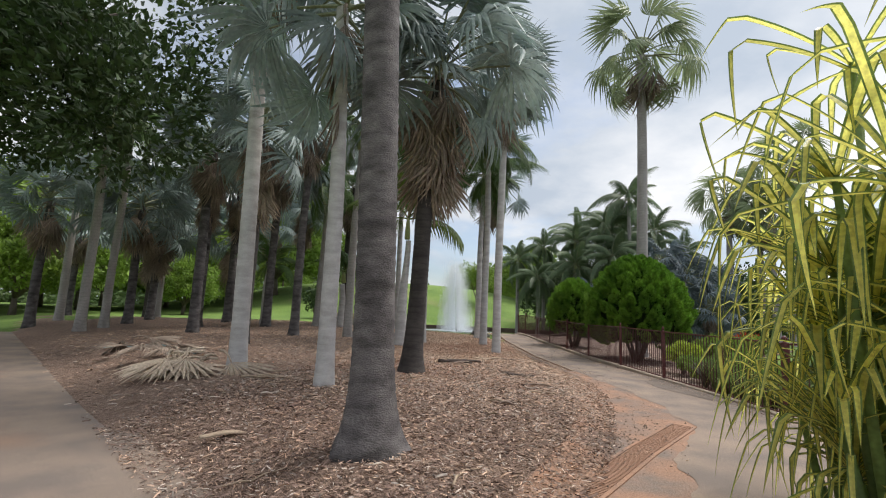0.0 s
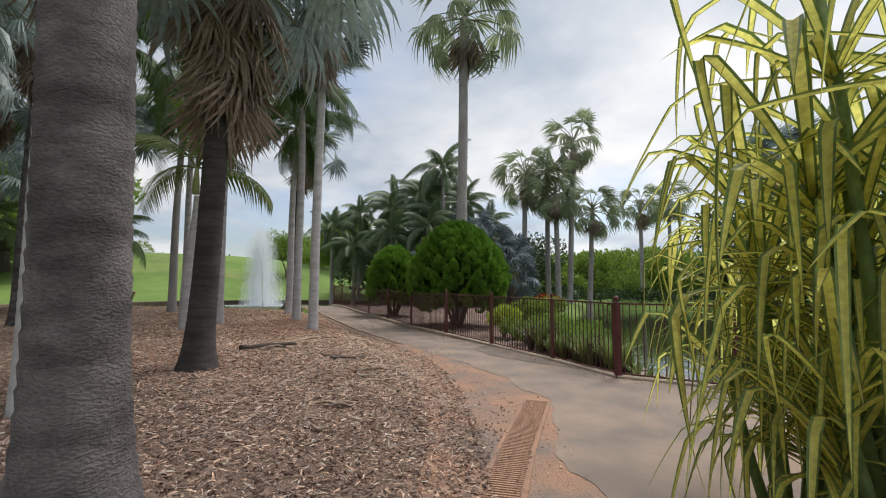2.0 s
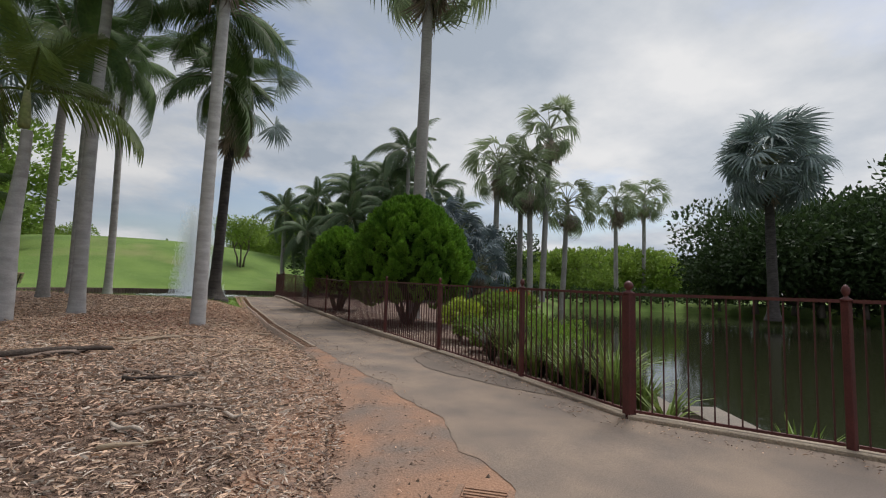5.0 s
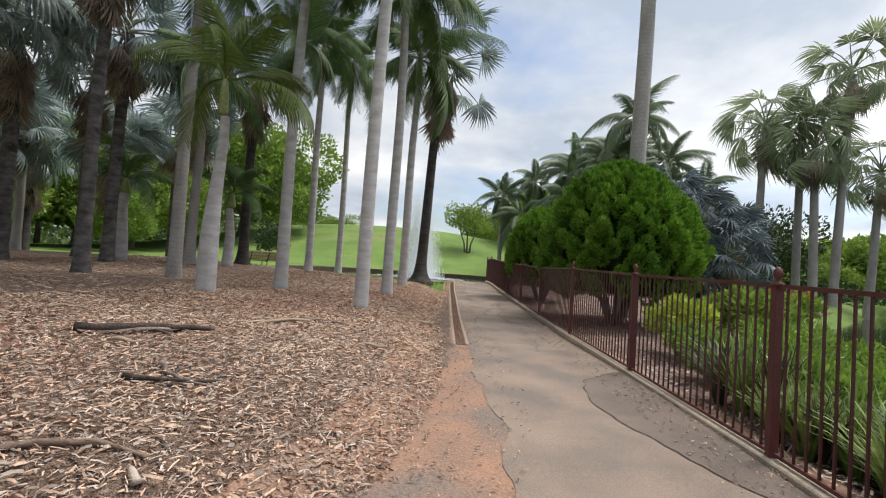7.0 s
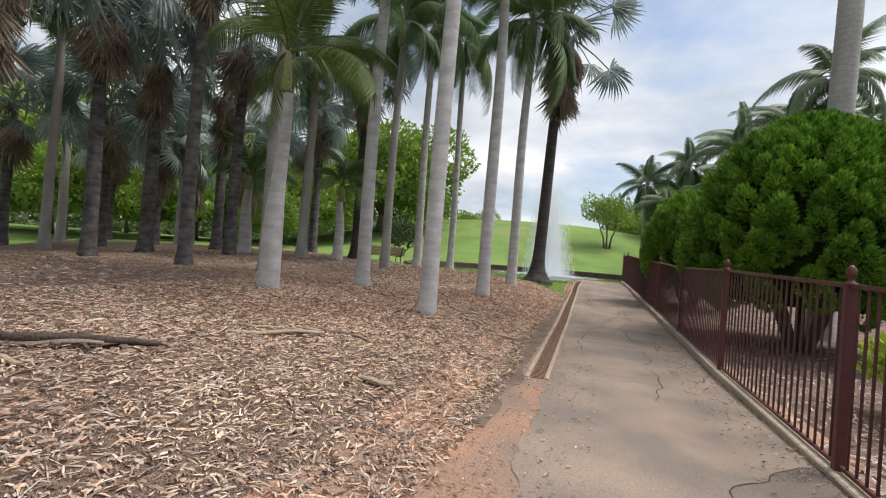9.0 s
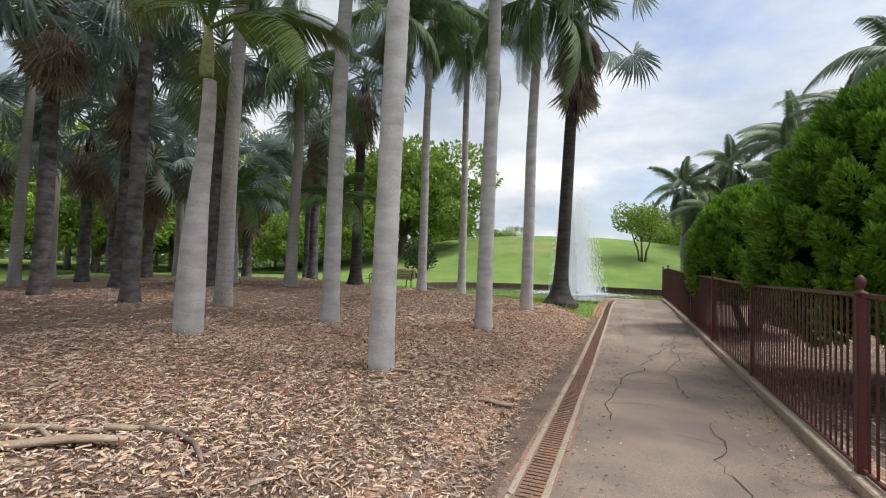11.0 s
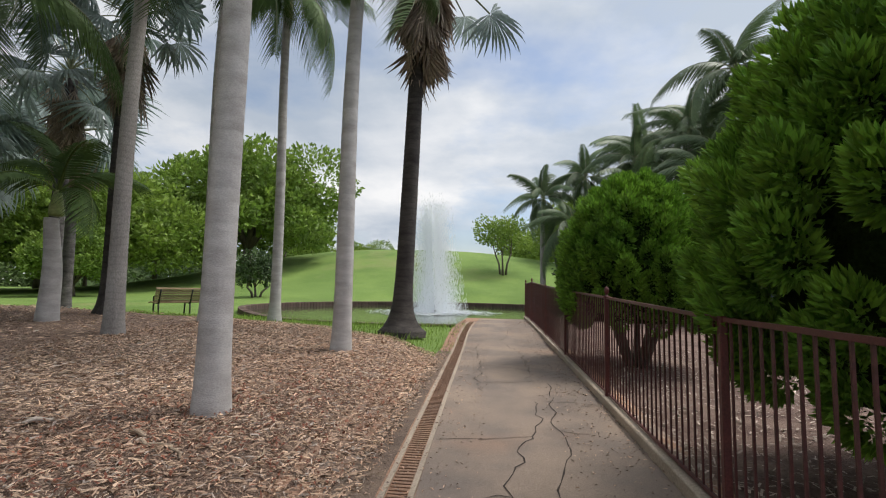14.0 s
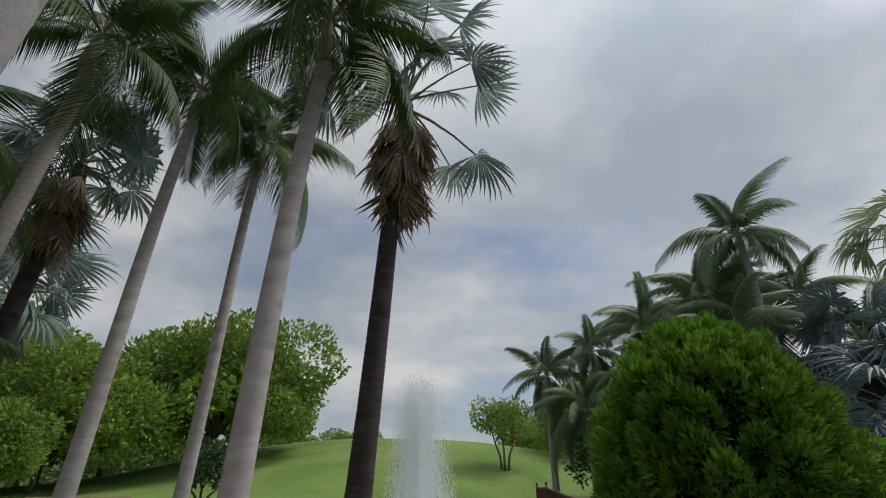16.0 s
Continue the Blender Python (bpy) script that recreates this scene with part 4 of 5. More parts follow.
# far woods: one hedge of crowns round the horizon
rnd = random.Random(7)
woods, lobes = Geo(), []
for i in range(150):
    a = radians(-95 + 215 * i / 149)
    dist = rnd.uniform(110, 150)
    h = rnd.uniform(6.5, 10.5) * (1.0 if a < 0.45 else 0.85)
    lobes.append((4 + dist * math.sin(a), 10 + dist * math.cos(a), h * 0.45, h * 0.75, 0.85))
leaf_cloud(woods, lobes, 60000, 1.35, rnd, shell=0.55)
tagged(new("far_woods", woods.mesh("far_woods", M_FARWOOD)), "distant line of green trees", "woods", kind="stuff")


def conifer(x, y, h, r, seed, n, label):
    """A dome of upright scaly sprays on short stems."""
    rnd = random.Random(seed)
    z = land_z(x, y)
    p = thing("clipped_conifer", (x, y, z), label, "conifer bush", "rounded conifer bushes behind the fence")
    t, c, core = Geo(), Geo(), Geo()
    for k in range(5):
        a = k * 1.26
        t = Geo()
        t.tube([(0.08 * math.cos(a), 0.08 * math.sin(a), -0.1), (0.4 * math.cos(a), 0.4 * math.sin(a), 0.7), (0.7 * r * math.cos(a), 0.7 * r * math.sin(a), h * 0.6)], [0.07, 0.05, 0.02], 6)
        piece("stem", t.mesh("stem", M_TRUNK, True), p)

    def prof(s):
        return r * (0.8 + 0.2 * (s / 0.3) ** 0.5 if s < 0.3 else max(0.0, 1 - ((s - 0.3) / 0.7) ** 1.7) ** 0.67)

    def spot(s, a, q=1.0):
        return Vector((prof(s) * q * math.cos(a), prof(s) * q * math.sin(a), 0.7 + (h - 0.7) * s))

    clumps = int(185 * r * h / 4)
    for k in range(clumps):
        s = min(0.985, ((k + 0.5) / clumps) ** 0.86 + rnd.uniform(-0.015, 0.015))
        s = max(s, 0.01)
        a = k * 2.39996 + rnd.uniform(-0.12, 0.12)
        o = spot(s, a, rnd.uniform(0.85, 0.98))
        out = Vector((math.cos(a), math.sin(a), -0.1 + 1.3 * s)).normalized()
        grow = (out + Vector((0, 0, 0.75))).normalized()
        rc = rnd.uniform(0.13, 0.19) * min(1.0, 0.55 + prof(s) / r * 0.6)
        for _ in range(n // clumps):
            u = Vector((rnd.gauss(0, 1), rnd.gauss(0, 1), rnd.gauss(0, 1))).normalized() * rc * rnd.uniform(0.86, 1.0)
            if u.dot(out) < -0.35 * rc:
                u = u - out * 1.6 * u.dot(out)
            p0 = o + u + grow * max(0.0, u.dot(grow)) * 1.3
            d = (grow * 0.5 + u.normalized() * 1.2 + Vector((rnd.gauss(0, 0.2), rnd.gauss(0, 0.2), rnd.gauss(0, 0.2)))).normalized()
            b = d.cross(Vector((rnd.gauss(0, 1), rnd.gauss(0, 1), rnd.gauss(0, 1)))).normalized()
            nn = d.cross(b)
            L = rnd.uniform(0.04, 0.078)
            w = L * 0.3
            c.add([p0 - d * L * 0.4, p0 + b * w + nn * w * 0.4, p0 + d * L, p0 - b * w + nn * w * 0.4], [(0, 1, 2), (0, 2, 3)])
    # solid filler behind the sprays; its dark colour stands in for gap shade
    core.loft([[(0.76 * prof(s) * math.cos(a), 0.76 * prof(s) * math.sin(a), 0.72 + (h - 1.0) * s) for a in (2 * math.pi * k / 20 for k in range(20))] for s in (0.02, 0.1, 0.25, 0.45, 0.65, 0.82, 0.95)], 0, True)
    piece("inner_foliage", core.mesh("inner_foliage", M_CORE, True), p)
    piece("foliage", c.mesh("foliage", M_CONIFER), p)


conifer(7.0, 16.9, 3.85, 1.8, 201, 175000, "large rounded bright-green conifer bush behind the fence")
conifer(6.0, 22.2, 3.2, 1.22, 202, 68000, "smaller rounded bright-green conifer bush behind the fence")

rnd = random.Random(17)
scrub, lobes = Geo(), []
for i in range(90):
    a = radians(28 + 95 * i / 89)
    q = 53.5 + rnd.uniform(-0.6, 2.5)
    lobes.append((4 + q * math.sin(a), 2 + q * math.cos(a), rnd.uniform(0.2, 0.7), rnd.uniform(1.2, 2.2), 0.75))
leaf_cloud(scrub, lobes, 16000, 0.4, rnd, shell=0.5)
tagged(new("bank_scrub", scrub.mesh("bank_scrub", M_BROADDK)), "low dark scrub along the far lake bank", "scrub", kind="stuff")


# ---- pond and fountain ----
PX, PY, PR = 0.3, 36.0, 8.5
PZ = 0.42
pw = Geo()
pw.add([(PX + PR * math.cos(a), PY + PR * math.sin(a), PZ - 0.12) for a in (2 * math.pi * k / 64 for k in range(64))], [tuple(range(64))])
tagged(new("pond_water", pw.mesh("pond_water", M_POND)), "shallow round pond with rippled green water", "water", kind="structure")
rim = thing("pond_rim", (PX, PY, PZ), "low round dark brick pond rim", "pond rim", kind="structure")
bg = Geo()
bg.box(-0.15, -0.112, -0.35, 0.15, 0.112, 0.14, 0, 0.012)
BRICK = bg.mesh("brick", M_BRICK)
nb = 232
for k in range(nb):
    a = 360 * k / nb
    piece("brick", BRICK, rim, pose((PR + 0.1) * math.cos(radians(a)), (PR + 0.1) * math.sin(radians(a)), random.uniform(-0.006, 0.006) - 0.17 * smooth(-0.5, -0.95, math.sin(radians(a))), 0, 0, a))

fo = thing("fountain", (PX, PY, PZ - 0.1), "tall white fountain jet in the round pond", "fountain")
rnd = random.Random(5)
jet, foam, noz = Geo(), Geo(), Geo()
for i in range(45000):
    s = rnd.random() ** 1.25
    z = 4.9 * s * (1 + rnd.gauss(0, 0.08))
    r = math.sqrt(-2 * math.log(1 - rnd.random() * 0.97)) * (0.62 - 0.24 * s)
    a = rnd.uniform(0, 6.283)
    L, w = rnd.uniform(0.03, 0.09), rnd.uniform(0.005, 0.011)
    c = Vector((r * math.cos(a) - 0.25 * s, r * math.sin(a), z))
    b = Vector((math.cos(a * 3), math.sin(a * 3), 0)) * w
    jet.add([c - Vector((0, 0, L)), c + b, c + Vector((0, 0, L)), c - b], [(0, 1, 2, 3)])
for i in range(3200):
    r, a = 3.4 * math.sqrt(rnd.random()) * rnd.uniform(0.4, 1), rnd.uniform(0, 6.283)
    w = rnd.uniform(0.03, 0.12)
    c = Vector((r * math.cos(a), r * math.sin(a) , rnd.uniform(-0.015, 0.03)))
    foam.add([c + Vector((w * math.cos(t + a), w * 0.7 * math.sin(t + a), 0)) for t in (0, 1.2, 2.5, 3.6, 5.0)], [(0, 1, 2, 3, 4)])
noz.tube([(0, 0, -0.3), (0, 0, 0.12), (0, 0, 0.2)], [0.09, 0.09, 0.05], 10)
piece("nozzle", noz.mesh("nozzle", M_IRON, True), fo)
piece("jet", jet.mesh("jet", M_SPRAY), fo, label="white falling spray of water drops")
piece("foam", foam.mesh("foam", M_FOAM), fo, label="white splashing foam on the water")


# ---- bench ----
def bench(x, y, turn):
    p = thing("park_bench", (x, y, land_z(x, y)), "slatted timber park bench with black iron ends", "bench", turn=turn)
    p.scale = (1.2, 1.05, 1.0)
    for sx in (-0.78, 0.0, 0.78):
        g = Geo()
        for a, b in (((0.24, 0.0), (0.2, 0.42)), ((-0.2, 0.0), (-0.18, 0.42)), ((-0.2, 0.4), (0.24, 0.42)), ((-0.18, 0.4), (-0.33, 0.86))):
            g.tube([(sx, a[0], a[1]), (sx, (a[0] + b[0]) / 2, (a[1] + b[1]) / 2 + 0.01), (sx, b[0], b[1])], [0.022, 0.02, 0.022], 6)
        if sx:
            g.tube([(sx, 0.22, 0.42), (sx, 0.24, 0.62), (sx, 0.1, 0.65), (sx, -0.24, 0.63)], [0.018] * 4, 6)
        piece("iron_frame", g.mesh("iron_frame", M_IRON, True), p)
    g = Geo()
    g.box(-0.9, -0.032, -0.013, 0.9, 0.032, 0.013, 0, 0.006)
    slat = g.mesh("slat", M_BENCHW)
    for k in range(6):
        piece("seat_slat", slat, p, pose(0, -0.14 + k * 0.076, 0.445 - 0.004 * (2.5 - k) ** 2 + 0.012, 0, 0, 0))
    for k in range(6):
        piece("back_slat", slat, p, pose(0, -0.20 - 0.024 * k, 0.5 + k * 0.076, 70, 0, 0))


bench(-6.7, 27.8, 58.5)


# ---- drain channels ----
def drain(points, width, label, bars):
    a = Vector((*points[0], 0))
    p = thing("drain_channel", (a.x, a.y, land_z(a.x, a.y)), label, "drain")
    z0 = land_z(a.x, a.y)
    bg = Geo()
    bg.box(-width / 2 + 0.03, -0.011, -0.02, width / 2 - 0.03, 0.011, 0.004)
    bar = bg.mesh("grate_bar", M_GRATE if bars > 100 else M_DIRT)
    run = []
    for q0, q1 in zip(points[:-1], points[1:]):
        n = max(1, int(math.hypot(q1[0] - q0[0], q1[1] - q0[1]) / 0.5))
        run += [(q0[0] + (q1[0] - q0[0]) * k / n, q0[1] + (q1[1] - q0[1]) * k / n) for k in range(n)]
    run.append(points[-1])
    for side, nm in ((-1, "edge_strip"), (1, "edge_strip"), (0, "channel_floor")):
        g, rows = Geo(), []
        for k, q in enumerate(run):
            r = run[min(k + 1, len(run) - 1)] if k < len(run) - 1 else q
            l = run[max(k - 1, 0)]
            d = Vector((r[0] - l[0], r[1] - l[1], 0)).normalized()
            nn = Vector((d.y, -d.x, 0))
            z = land_z(*q) - z0
            c = Vector((q[0] - a.x, q[1] - a.y, z))
            if side:
                rows.append([c + nn * (side * width / 2 + o) + Vector((0, 0, h)) for o, h in ((-0.02, -0.1), (-0.02, 0.013), (0.02, 0.013), (0.02, -0.1))])
            else:
                rows.append([c + nn * o + Vector((0, 0, h)) for o, h in ((-width / 2, -0.1), (-width / 2, -0.011), (width / 2, -0.011), (width / 2, -0.1))])
        g.loft(rows, 0, True)
        # long channel's floor is painted near-black for the shade under its bars
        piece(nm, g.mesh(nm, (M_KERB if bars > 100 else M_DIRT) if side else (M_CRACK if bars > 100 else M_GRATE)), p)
    total = [0.0]
    for q0, q1 in zip(run[:-1], run[1:]):
        total.append(total[-1] + math.hypot(q1[0] - q0[0], q1[1] - q0[1]))
    for k in range(bars):
        s = total[-1] * (k + 0.5) / bars
        x, y = float(np.interp(s, total, [q[0] for q in run])), float(np.interp(s, total, [q[1] for q in run]))
        x2, y2 = float(np.interp(s + 0.1, total, [q[0] for q in run])), float(np.interp(s + 0.1, total, [q[1] for q in run]))
        x1, y1 = float(np.interp(s - 0.1, total, [q[0] for q in run])), float(np.interp(s - 0.1, total, [q[1] for q in run]))
        piece("grate_bar", bar, p, pose(x - a.x, y - a.y, land_z(x, y) - z0 + 0.004, 0, 0, math.degrees(math.atan2(y2 - y1, x2 - x1)) - 90))


drain([(3.3, 12.2), (3.17, 15.0), (3.12, 16.2), (2.94, 20.2), (2.73, 25), (2.66, 28.3)], 0.2, "narrow grated drain with pale concrete edges beside the path", 300)
drain([(0.95, 2.75), (2.12, 4.34), (3.34, 5.86)], 0.31, "rusty grated drain half buried in red dirt", 98)


# ---- cracks and patches in the paving ----
def ribbon(g, pts, w, rnd, off=0.0095):
    rows = []
    for k, (x, y) in enumerate(pts):
        l, r = pts[max(k - 1, 0)], pts[min(k + 1, len(pts) - 1)]
        d = Vector((r[0] - l[0], r[1] - l[1], 0)).normalized()
        nn = Vector((-d.y, d.x, 0)) * w * rnd.uniform(0.35, 1.2) * (0.3 if k in (0, len(pts) - 1) else 1)
        z = land_z(x, y) + off
        rows.append(((x - nn.x, y - nn.y, z), (x + nn.x, y + nn.y, z)))
    g.add([p for r in rows for p in r], [(2 * k, 2 * k + 1, 2 * k + 3, 2 * k + 2) for k in range(len(rows) - 1)])


rnd = random.Random(77)
cracks = Geo()


def crack(x, y, dx, dy, n, w):
    pts = [(x, y)]
    for _ in range(n):
        x += dx * 0.11 + rnd.gauss(0, 0.035)
        y += dy * 0.11 + rnd.gauss(0, 0.03)
        pts.append((x, y))
    ribbon(cracks, pts, w * 0.75, rnd)
    return pts


for x, y, n, w in ((3.62, 14.2, 50, 0.010), (3.52, 19.8, 42, 0.009), (4.45, 12.0, 24, 0.007), (4.3, 15.4, 44, 0.010), (4.12, 20.6, 30, 0.009), (3.6, 24.5, 26, 0.008)):
    for k, q in enumerate(crack(x, y, rnd.uniform(-0.1, 0.02), 1, n, w)):
        if k % 11 == 6:
            crack(*q, rnd.choice((-1, 1)), rnd.uniform(-0.3, 0.3), rnd.randint(3, 7), w * 0.8)
tagged(new("path_cracks", cracks.mesh("path_cracks", M_CRACK)), "dark branching cracks in the concrete path", "cracks", kind="stuff")


M_REPAIR = mat("dark_concrete_repair", (0.20, 0.155, 0.125), (0.15, 0.122, 0.102), 2.2, 0.92, 0.4, 90, (0.23, 0.17, 0.13), 0.0, dist=0.006)
rim_pts = [(5.36, 11.15), (4.98, 10.85), (4.68, 10.4), (4.55, 9.9), (4.56, 9.5), (4.63, 9.15), (4.8, 8.75), (4.93, 8.3), (5.18, 7.85), (5.4, 7.5)]
edge = []
for (xa, ya), (xb, yb) in zip(rim_pts[:-1], rim_pts[1:]):
    for k in range(6):
        x, y = xa + (xb - xa) * k / 6, ya + (yb - ya) * k / 6
        edge.append((x + 0.05 * noise.noise((x * 5, y * 5, 1)), y + 0.05 * noise.noise((x * 5, y * 5, 7))))
rep = Geo()
rep.add([(x + (fence_x(y) - 0.05 - x) * u, y, land_z(x, y) + 0.0085) for x, y in edge for u in (0.0, 0.5, 1.0)],
        [(3 * i + j, 3 * i + j + 3, 3 * i + j + 4, 3 * i + j + 1) for i in range(len(edge) - 1) for j in (0, 1)])
tagged(new("path_repair", rep.mesh("path_repair", M_REPAIR, True)), "darker patched concrete beside the fence", "path repair", kind="structure")
seam = Geo()
ribbon(seam, edge, 0.0055, rnd, 0.0105)
tagged(new("repair_seam", seam.mesh("repair_seam", M_CRACK)), "ragged dark seam round the patched concrete", "cracks", kind="stuff")


# ---- variegated screw pine ----
def strap_leaf(reach, rise, kink, hang, w, seed):
    """A long leaf: out and up from the stem, then folded over and hanging."""
    rnd = random.Random(seed)
    pts, ang, p = [], rise, Vector((0, 0, 0))
    n1, n2 = 8, 9
    sway = rnd.uniform(-0.12, 0.12)
    for i in range(n1 + 1):
        pts.append(p.copy())
        p = p + Vector((math.cos(ang), sway * i * 0.04, math.sin(ang))) * (reach / n1)
        ang -= 0.045
    ang = kink
    for i in range(n2):
        p = p + Vector((math.cos(ang), sway * 0.1, math.sin(ang))) * (hang / n2)
        pts.append(p.copy())
        ang = max(ang - 0.02, -1.62)
    g = Geo()
    n = len(pts)
    v, f, sl = [], [], []
    for i, q in enumerate(pts):
        s = i / (n - 1)
        ww = w * (0.8 + 0.4 * min(1, s * 3)) * (1 if s < 0.45 else max(0.03, 1 - ((s - 0.45) / 0.55) ** 1.6))
        d = (pts[min(i + 1, n - 1)] - pts[max(i - 1, 0)]).normalized()
        t = Vector((0, 1, 0))
        u = t.cross(d).normalized() * -1
        fold = ww * 0.45
        v += [q - t * ww + u * fold, q - t * ww * 0.62 + u * fold * 0.5, q, q + t * ww * 0.62 + u * fold * 0.5, q + t * ww + u * fold]
    for i in range(n - 1):
        for k in range(4):
            f.append((i * 5 + k, i * 5 + k + 1, i * 5 + k + 6, i * 5 + k + 5))
            sl.append(1 if k in (0, 3) else 0)
    return mesh_of("strap_leaf", v, f, [M_YELLOWLEAF, M_GREENEDGE], sl)


rnd = random.Random(9)
STRAPS = [strap_leaf(rnd.uniform(0.6, 1.05), rnd.uniform(-0.05, 1.15), rnd.uniform(-1.56, -0.9), rnd.uniform(0.45, 1.0), rnd.uniform(0.021, 0.033), 300 + i) for i in range(14)]
STRAPS += [strap_leaf(rnd.uniform(0.7, 1.1), rnd.uniform(0.9, 1.4), rnd.uniform(-1.0, -0.3), rnd.uniform(0.3, 0.6), rnd.uniform(0.028, 0.036), 330 + i) for i in range(4)]
HEADS = [(-0.15, 0.25, 0.75), (0.15, -0.25, 1.15), (-0.05, 0.1, 1.65), (0.3, 0.35, 2.0), (-0.2, -0.35, 2.2), (0.1, 0.1, 2.75), (0.45, -0.4, 3.1), (0.35, 0.5, 3.4), (-0.1, -0.45, 1.5), (0.2, 0.35, 1.2), (0.0, 0.35, 0.45), (-0.1, -0.2, 0.4), (0.4, 0.0, 2.4), (0.3, 0.3, 0.9), (-0.15, 0.0, 1.3), (0.0, 0.4, 1.8), (-0.1, 0.2, 2.4), (0.2, 0.0, 0.6)]
FEET = [(2.62, 1.72), (2.92, 2.5), (3.05, 2.15)]
plants = [thing("screw_pine", (x, y, land_z(x, y)), "variegated screw pine with long yellow-striped strap leaves", "shrub", "screw pines beside the path") for x, y in FEET]


def clear_of_path(x, y):
    """The plants lean over the path's edge no further than these two lines."""
    return (x + 0.05) * 0.885 - (y + 1.2) * 0.445 > 0.0 and (x - 0.41) * 0.62 - (y - 1.53) * 0.78 > 0.0 and math.hypot(x - 0.41, y - 1.53) > 1.25


for n, (hx, hy, hz) in enumerate(HEADS):
    for near in (0, 1, 2):
        if (n + near) % 3 == 2 or (near and hz > 1.7):
            continue
        sp, (fx, fy) = plants[near], FEET[near]
        g = Geo()
        g.tube([(hx * 0.3, hy * 0.3, -0.1), (hx * 0.7, hy * 0.7, hz * 0.5), (hx, hy, hz + 0.1)], [0.04, 0.03, 0.024], 8)
        piece("stem", g.mesh("stem", M_GREENEDGE, True), sp)
        for i in range(14 if hz > 2.2 else 22):
            yaw = i * 137.5 + rnd.uniform(-12, 12)
            s = rnd.uniform(0.75, 1.1) * (0.75 if hz < 1.3 else 1)
            me = rnd.choice(STRAPS)
            span = max(v.co.x for v in me.vertices)
            for _ in range(4):
                if clear_of_path(fx + hx + span * s * math.cos(radians(yaw)), fy + hy + span * s * math.sin(radians(yaw))):
                    break
                s *= 0.85
            else:
                if not clear_of_path(fx + hx + span * s * math.cos(radians(yaw)), fy + hy + span * s * math.sin(radians(yaw))):
                    continue
            piece("leaf", me, sp, pose(hx, hy, hz + 0.16 * i / 24, 0, rnd.uniform(-14, 14), yaw) @ Matrix.Scale(s, 4))


# ---- garden plants behind the fence ----
def tuft(name, x, y, h, n, w, material, label, seed, group="", bend=0.6):
    rnd = random.Random(seed)
    g = Geo()
    for i in range(n):
        a, L = rnd.uniform(0, 6.283), h * rnd.uniform(0.6, 1.15)
        o = rnd.uniform(0.15, 0.75) * bend
        d = Vector((math.cos(a), math.sin(a), 0))
        t = Vector((-d.y, d.x, 0))
        rows = []
        for s, ws in ((0, 0.7), (0.35, 1), (0.7, 0.8), (1, 0.04)):
            c = d * (0.04 + L * o * s ** 1.6) + Vector((0, 0, L * (s - 0.55 * o * s ** 2.5)))
            rows.append((c - t * w * ws, c + t * w * ws))
        g.add([p for r in rows for p in r], [(0, 1, 3, 2), (2, 3, 5, 4), (4, 5, 7, 6)])
    me = g.mesh(name, material)
    ob = tagged(new(name, me), label, "garden plant", group)
    ob.matrix_basis = pose(x, y, land_z(x, y) - 0.02)
    return ob


def shrub(x, y, h, r, n, material, label, seed, leaf=0.12, flowers=0):
    rnd = random.Random(seed)
    p = thing("garden_shrub", (x, y, land_z(x, y)), label, "shrub", "garden shrubs behind the fence")
    t, c = Geo(), Geo()
    lobes = []
    for k in range(6):
        a = k * 1.05 + rnd.uniform(-0.3, 0.3)
        tip = (r * 0.6 * math.cos(a), r * 0.6 * math.sin(a), h * rnd.uniform(0.45, 0.75))
        t.tube([(0, 0, -0.05), (tip[0] * 0.5, tip[1] * 0.5, tip[2] * 0.6), tip], [0.025, 0.016, 0.006], 5)
        lobes.append((*tip, r * 0.5, 0.9))
    lobes.append((0, 0, h * 0.75, r * 0.5, 0.8))
    leaf_cloud(c, lobes, n, leaf, rnd, shell=0.35, up=0.7)
    piece("stems", t.mesh("stems", M_TRUNK), p)
    piece("foliage", c.mesh("foliage", material), p)
    if flowers:
        fl = Geo()
        leaf_cloud(fl, [(0, 0, h * 0.95, r * 0.8, 0.4)], flowers, 0.1, rnd, shell=0.6, up=1)
        piece("flowers", fl.mesh("flowers", M_FLOWER), p, label="red flowers")


rnd = random.Random(21)
for i, (x, y, h, r) in enumerate([(6.9, 10.6, 1.0, 0.55), (7.6, 11.6, 1.1, 0.7), (6.6, 12.0, 0.8, 0.5), (8.3, 12.8, 1.0, 0.7), (6.5, 9.5, 0.95, 0.55), (7.2, 9.7, 1.0, 0.6), (6.3, 10.9, 0.8, 0.45), (8.8, 11.9, 1.0, 0.7)]):
    shrub(x, y, h * 0.72, r * 0.85, 1500, M_SHRUB, "lime-green leafy garden shrub", 400 + i, 0.075)
shrub(8.7, 14.6, 1.2, 0.7, 2200, M_BROADLT, "yellow-green shrub beside the conifer bush", 411)
M_LIME = mat("bright_yellow_green_leaf", (0.42, 0.50, 0.06), (0.28, 0.38, 0.045), 2, 0.5, 0.0, 15, leaf=0.35, vary=0.3, island=True)
shrub(6.7, 12.75, 1.0, 0.5, 1800, M_LIME, "bright yellow-green shrub in front of the conifer bush", 414, 0.08)
shrub(13.5, 20.5, 1.1, 0.9, 1500, M_BROAD, "green shrub with red flowers near the lake", 412, 0.14, 160)
shrub(11.5, 18.2, 0.9, 0.8, 1300, M_BROAD, "low green shrub near the lake", 413, 0.14)
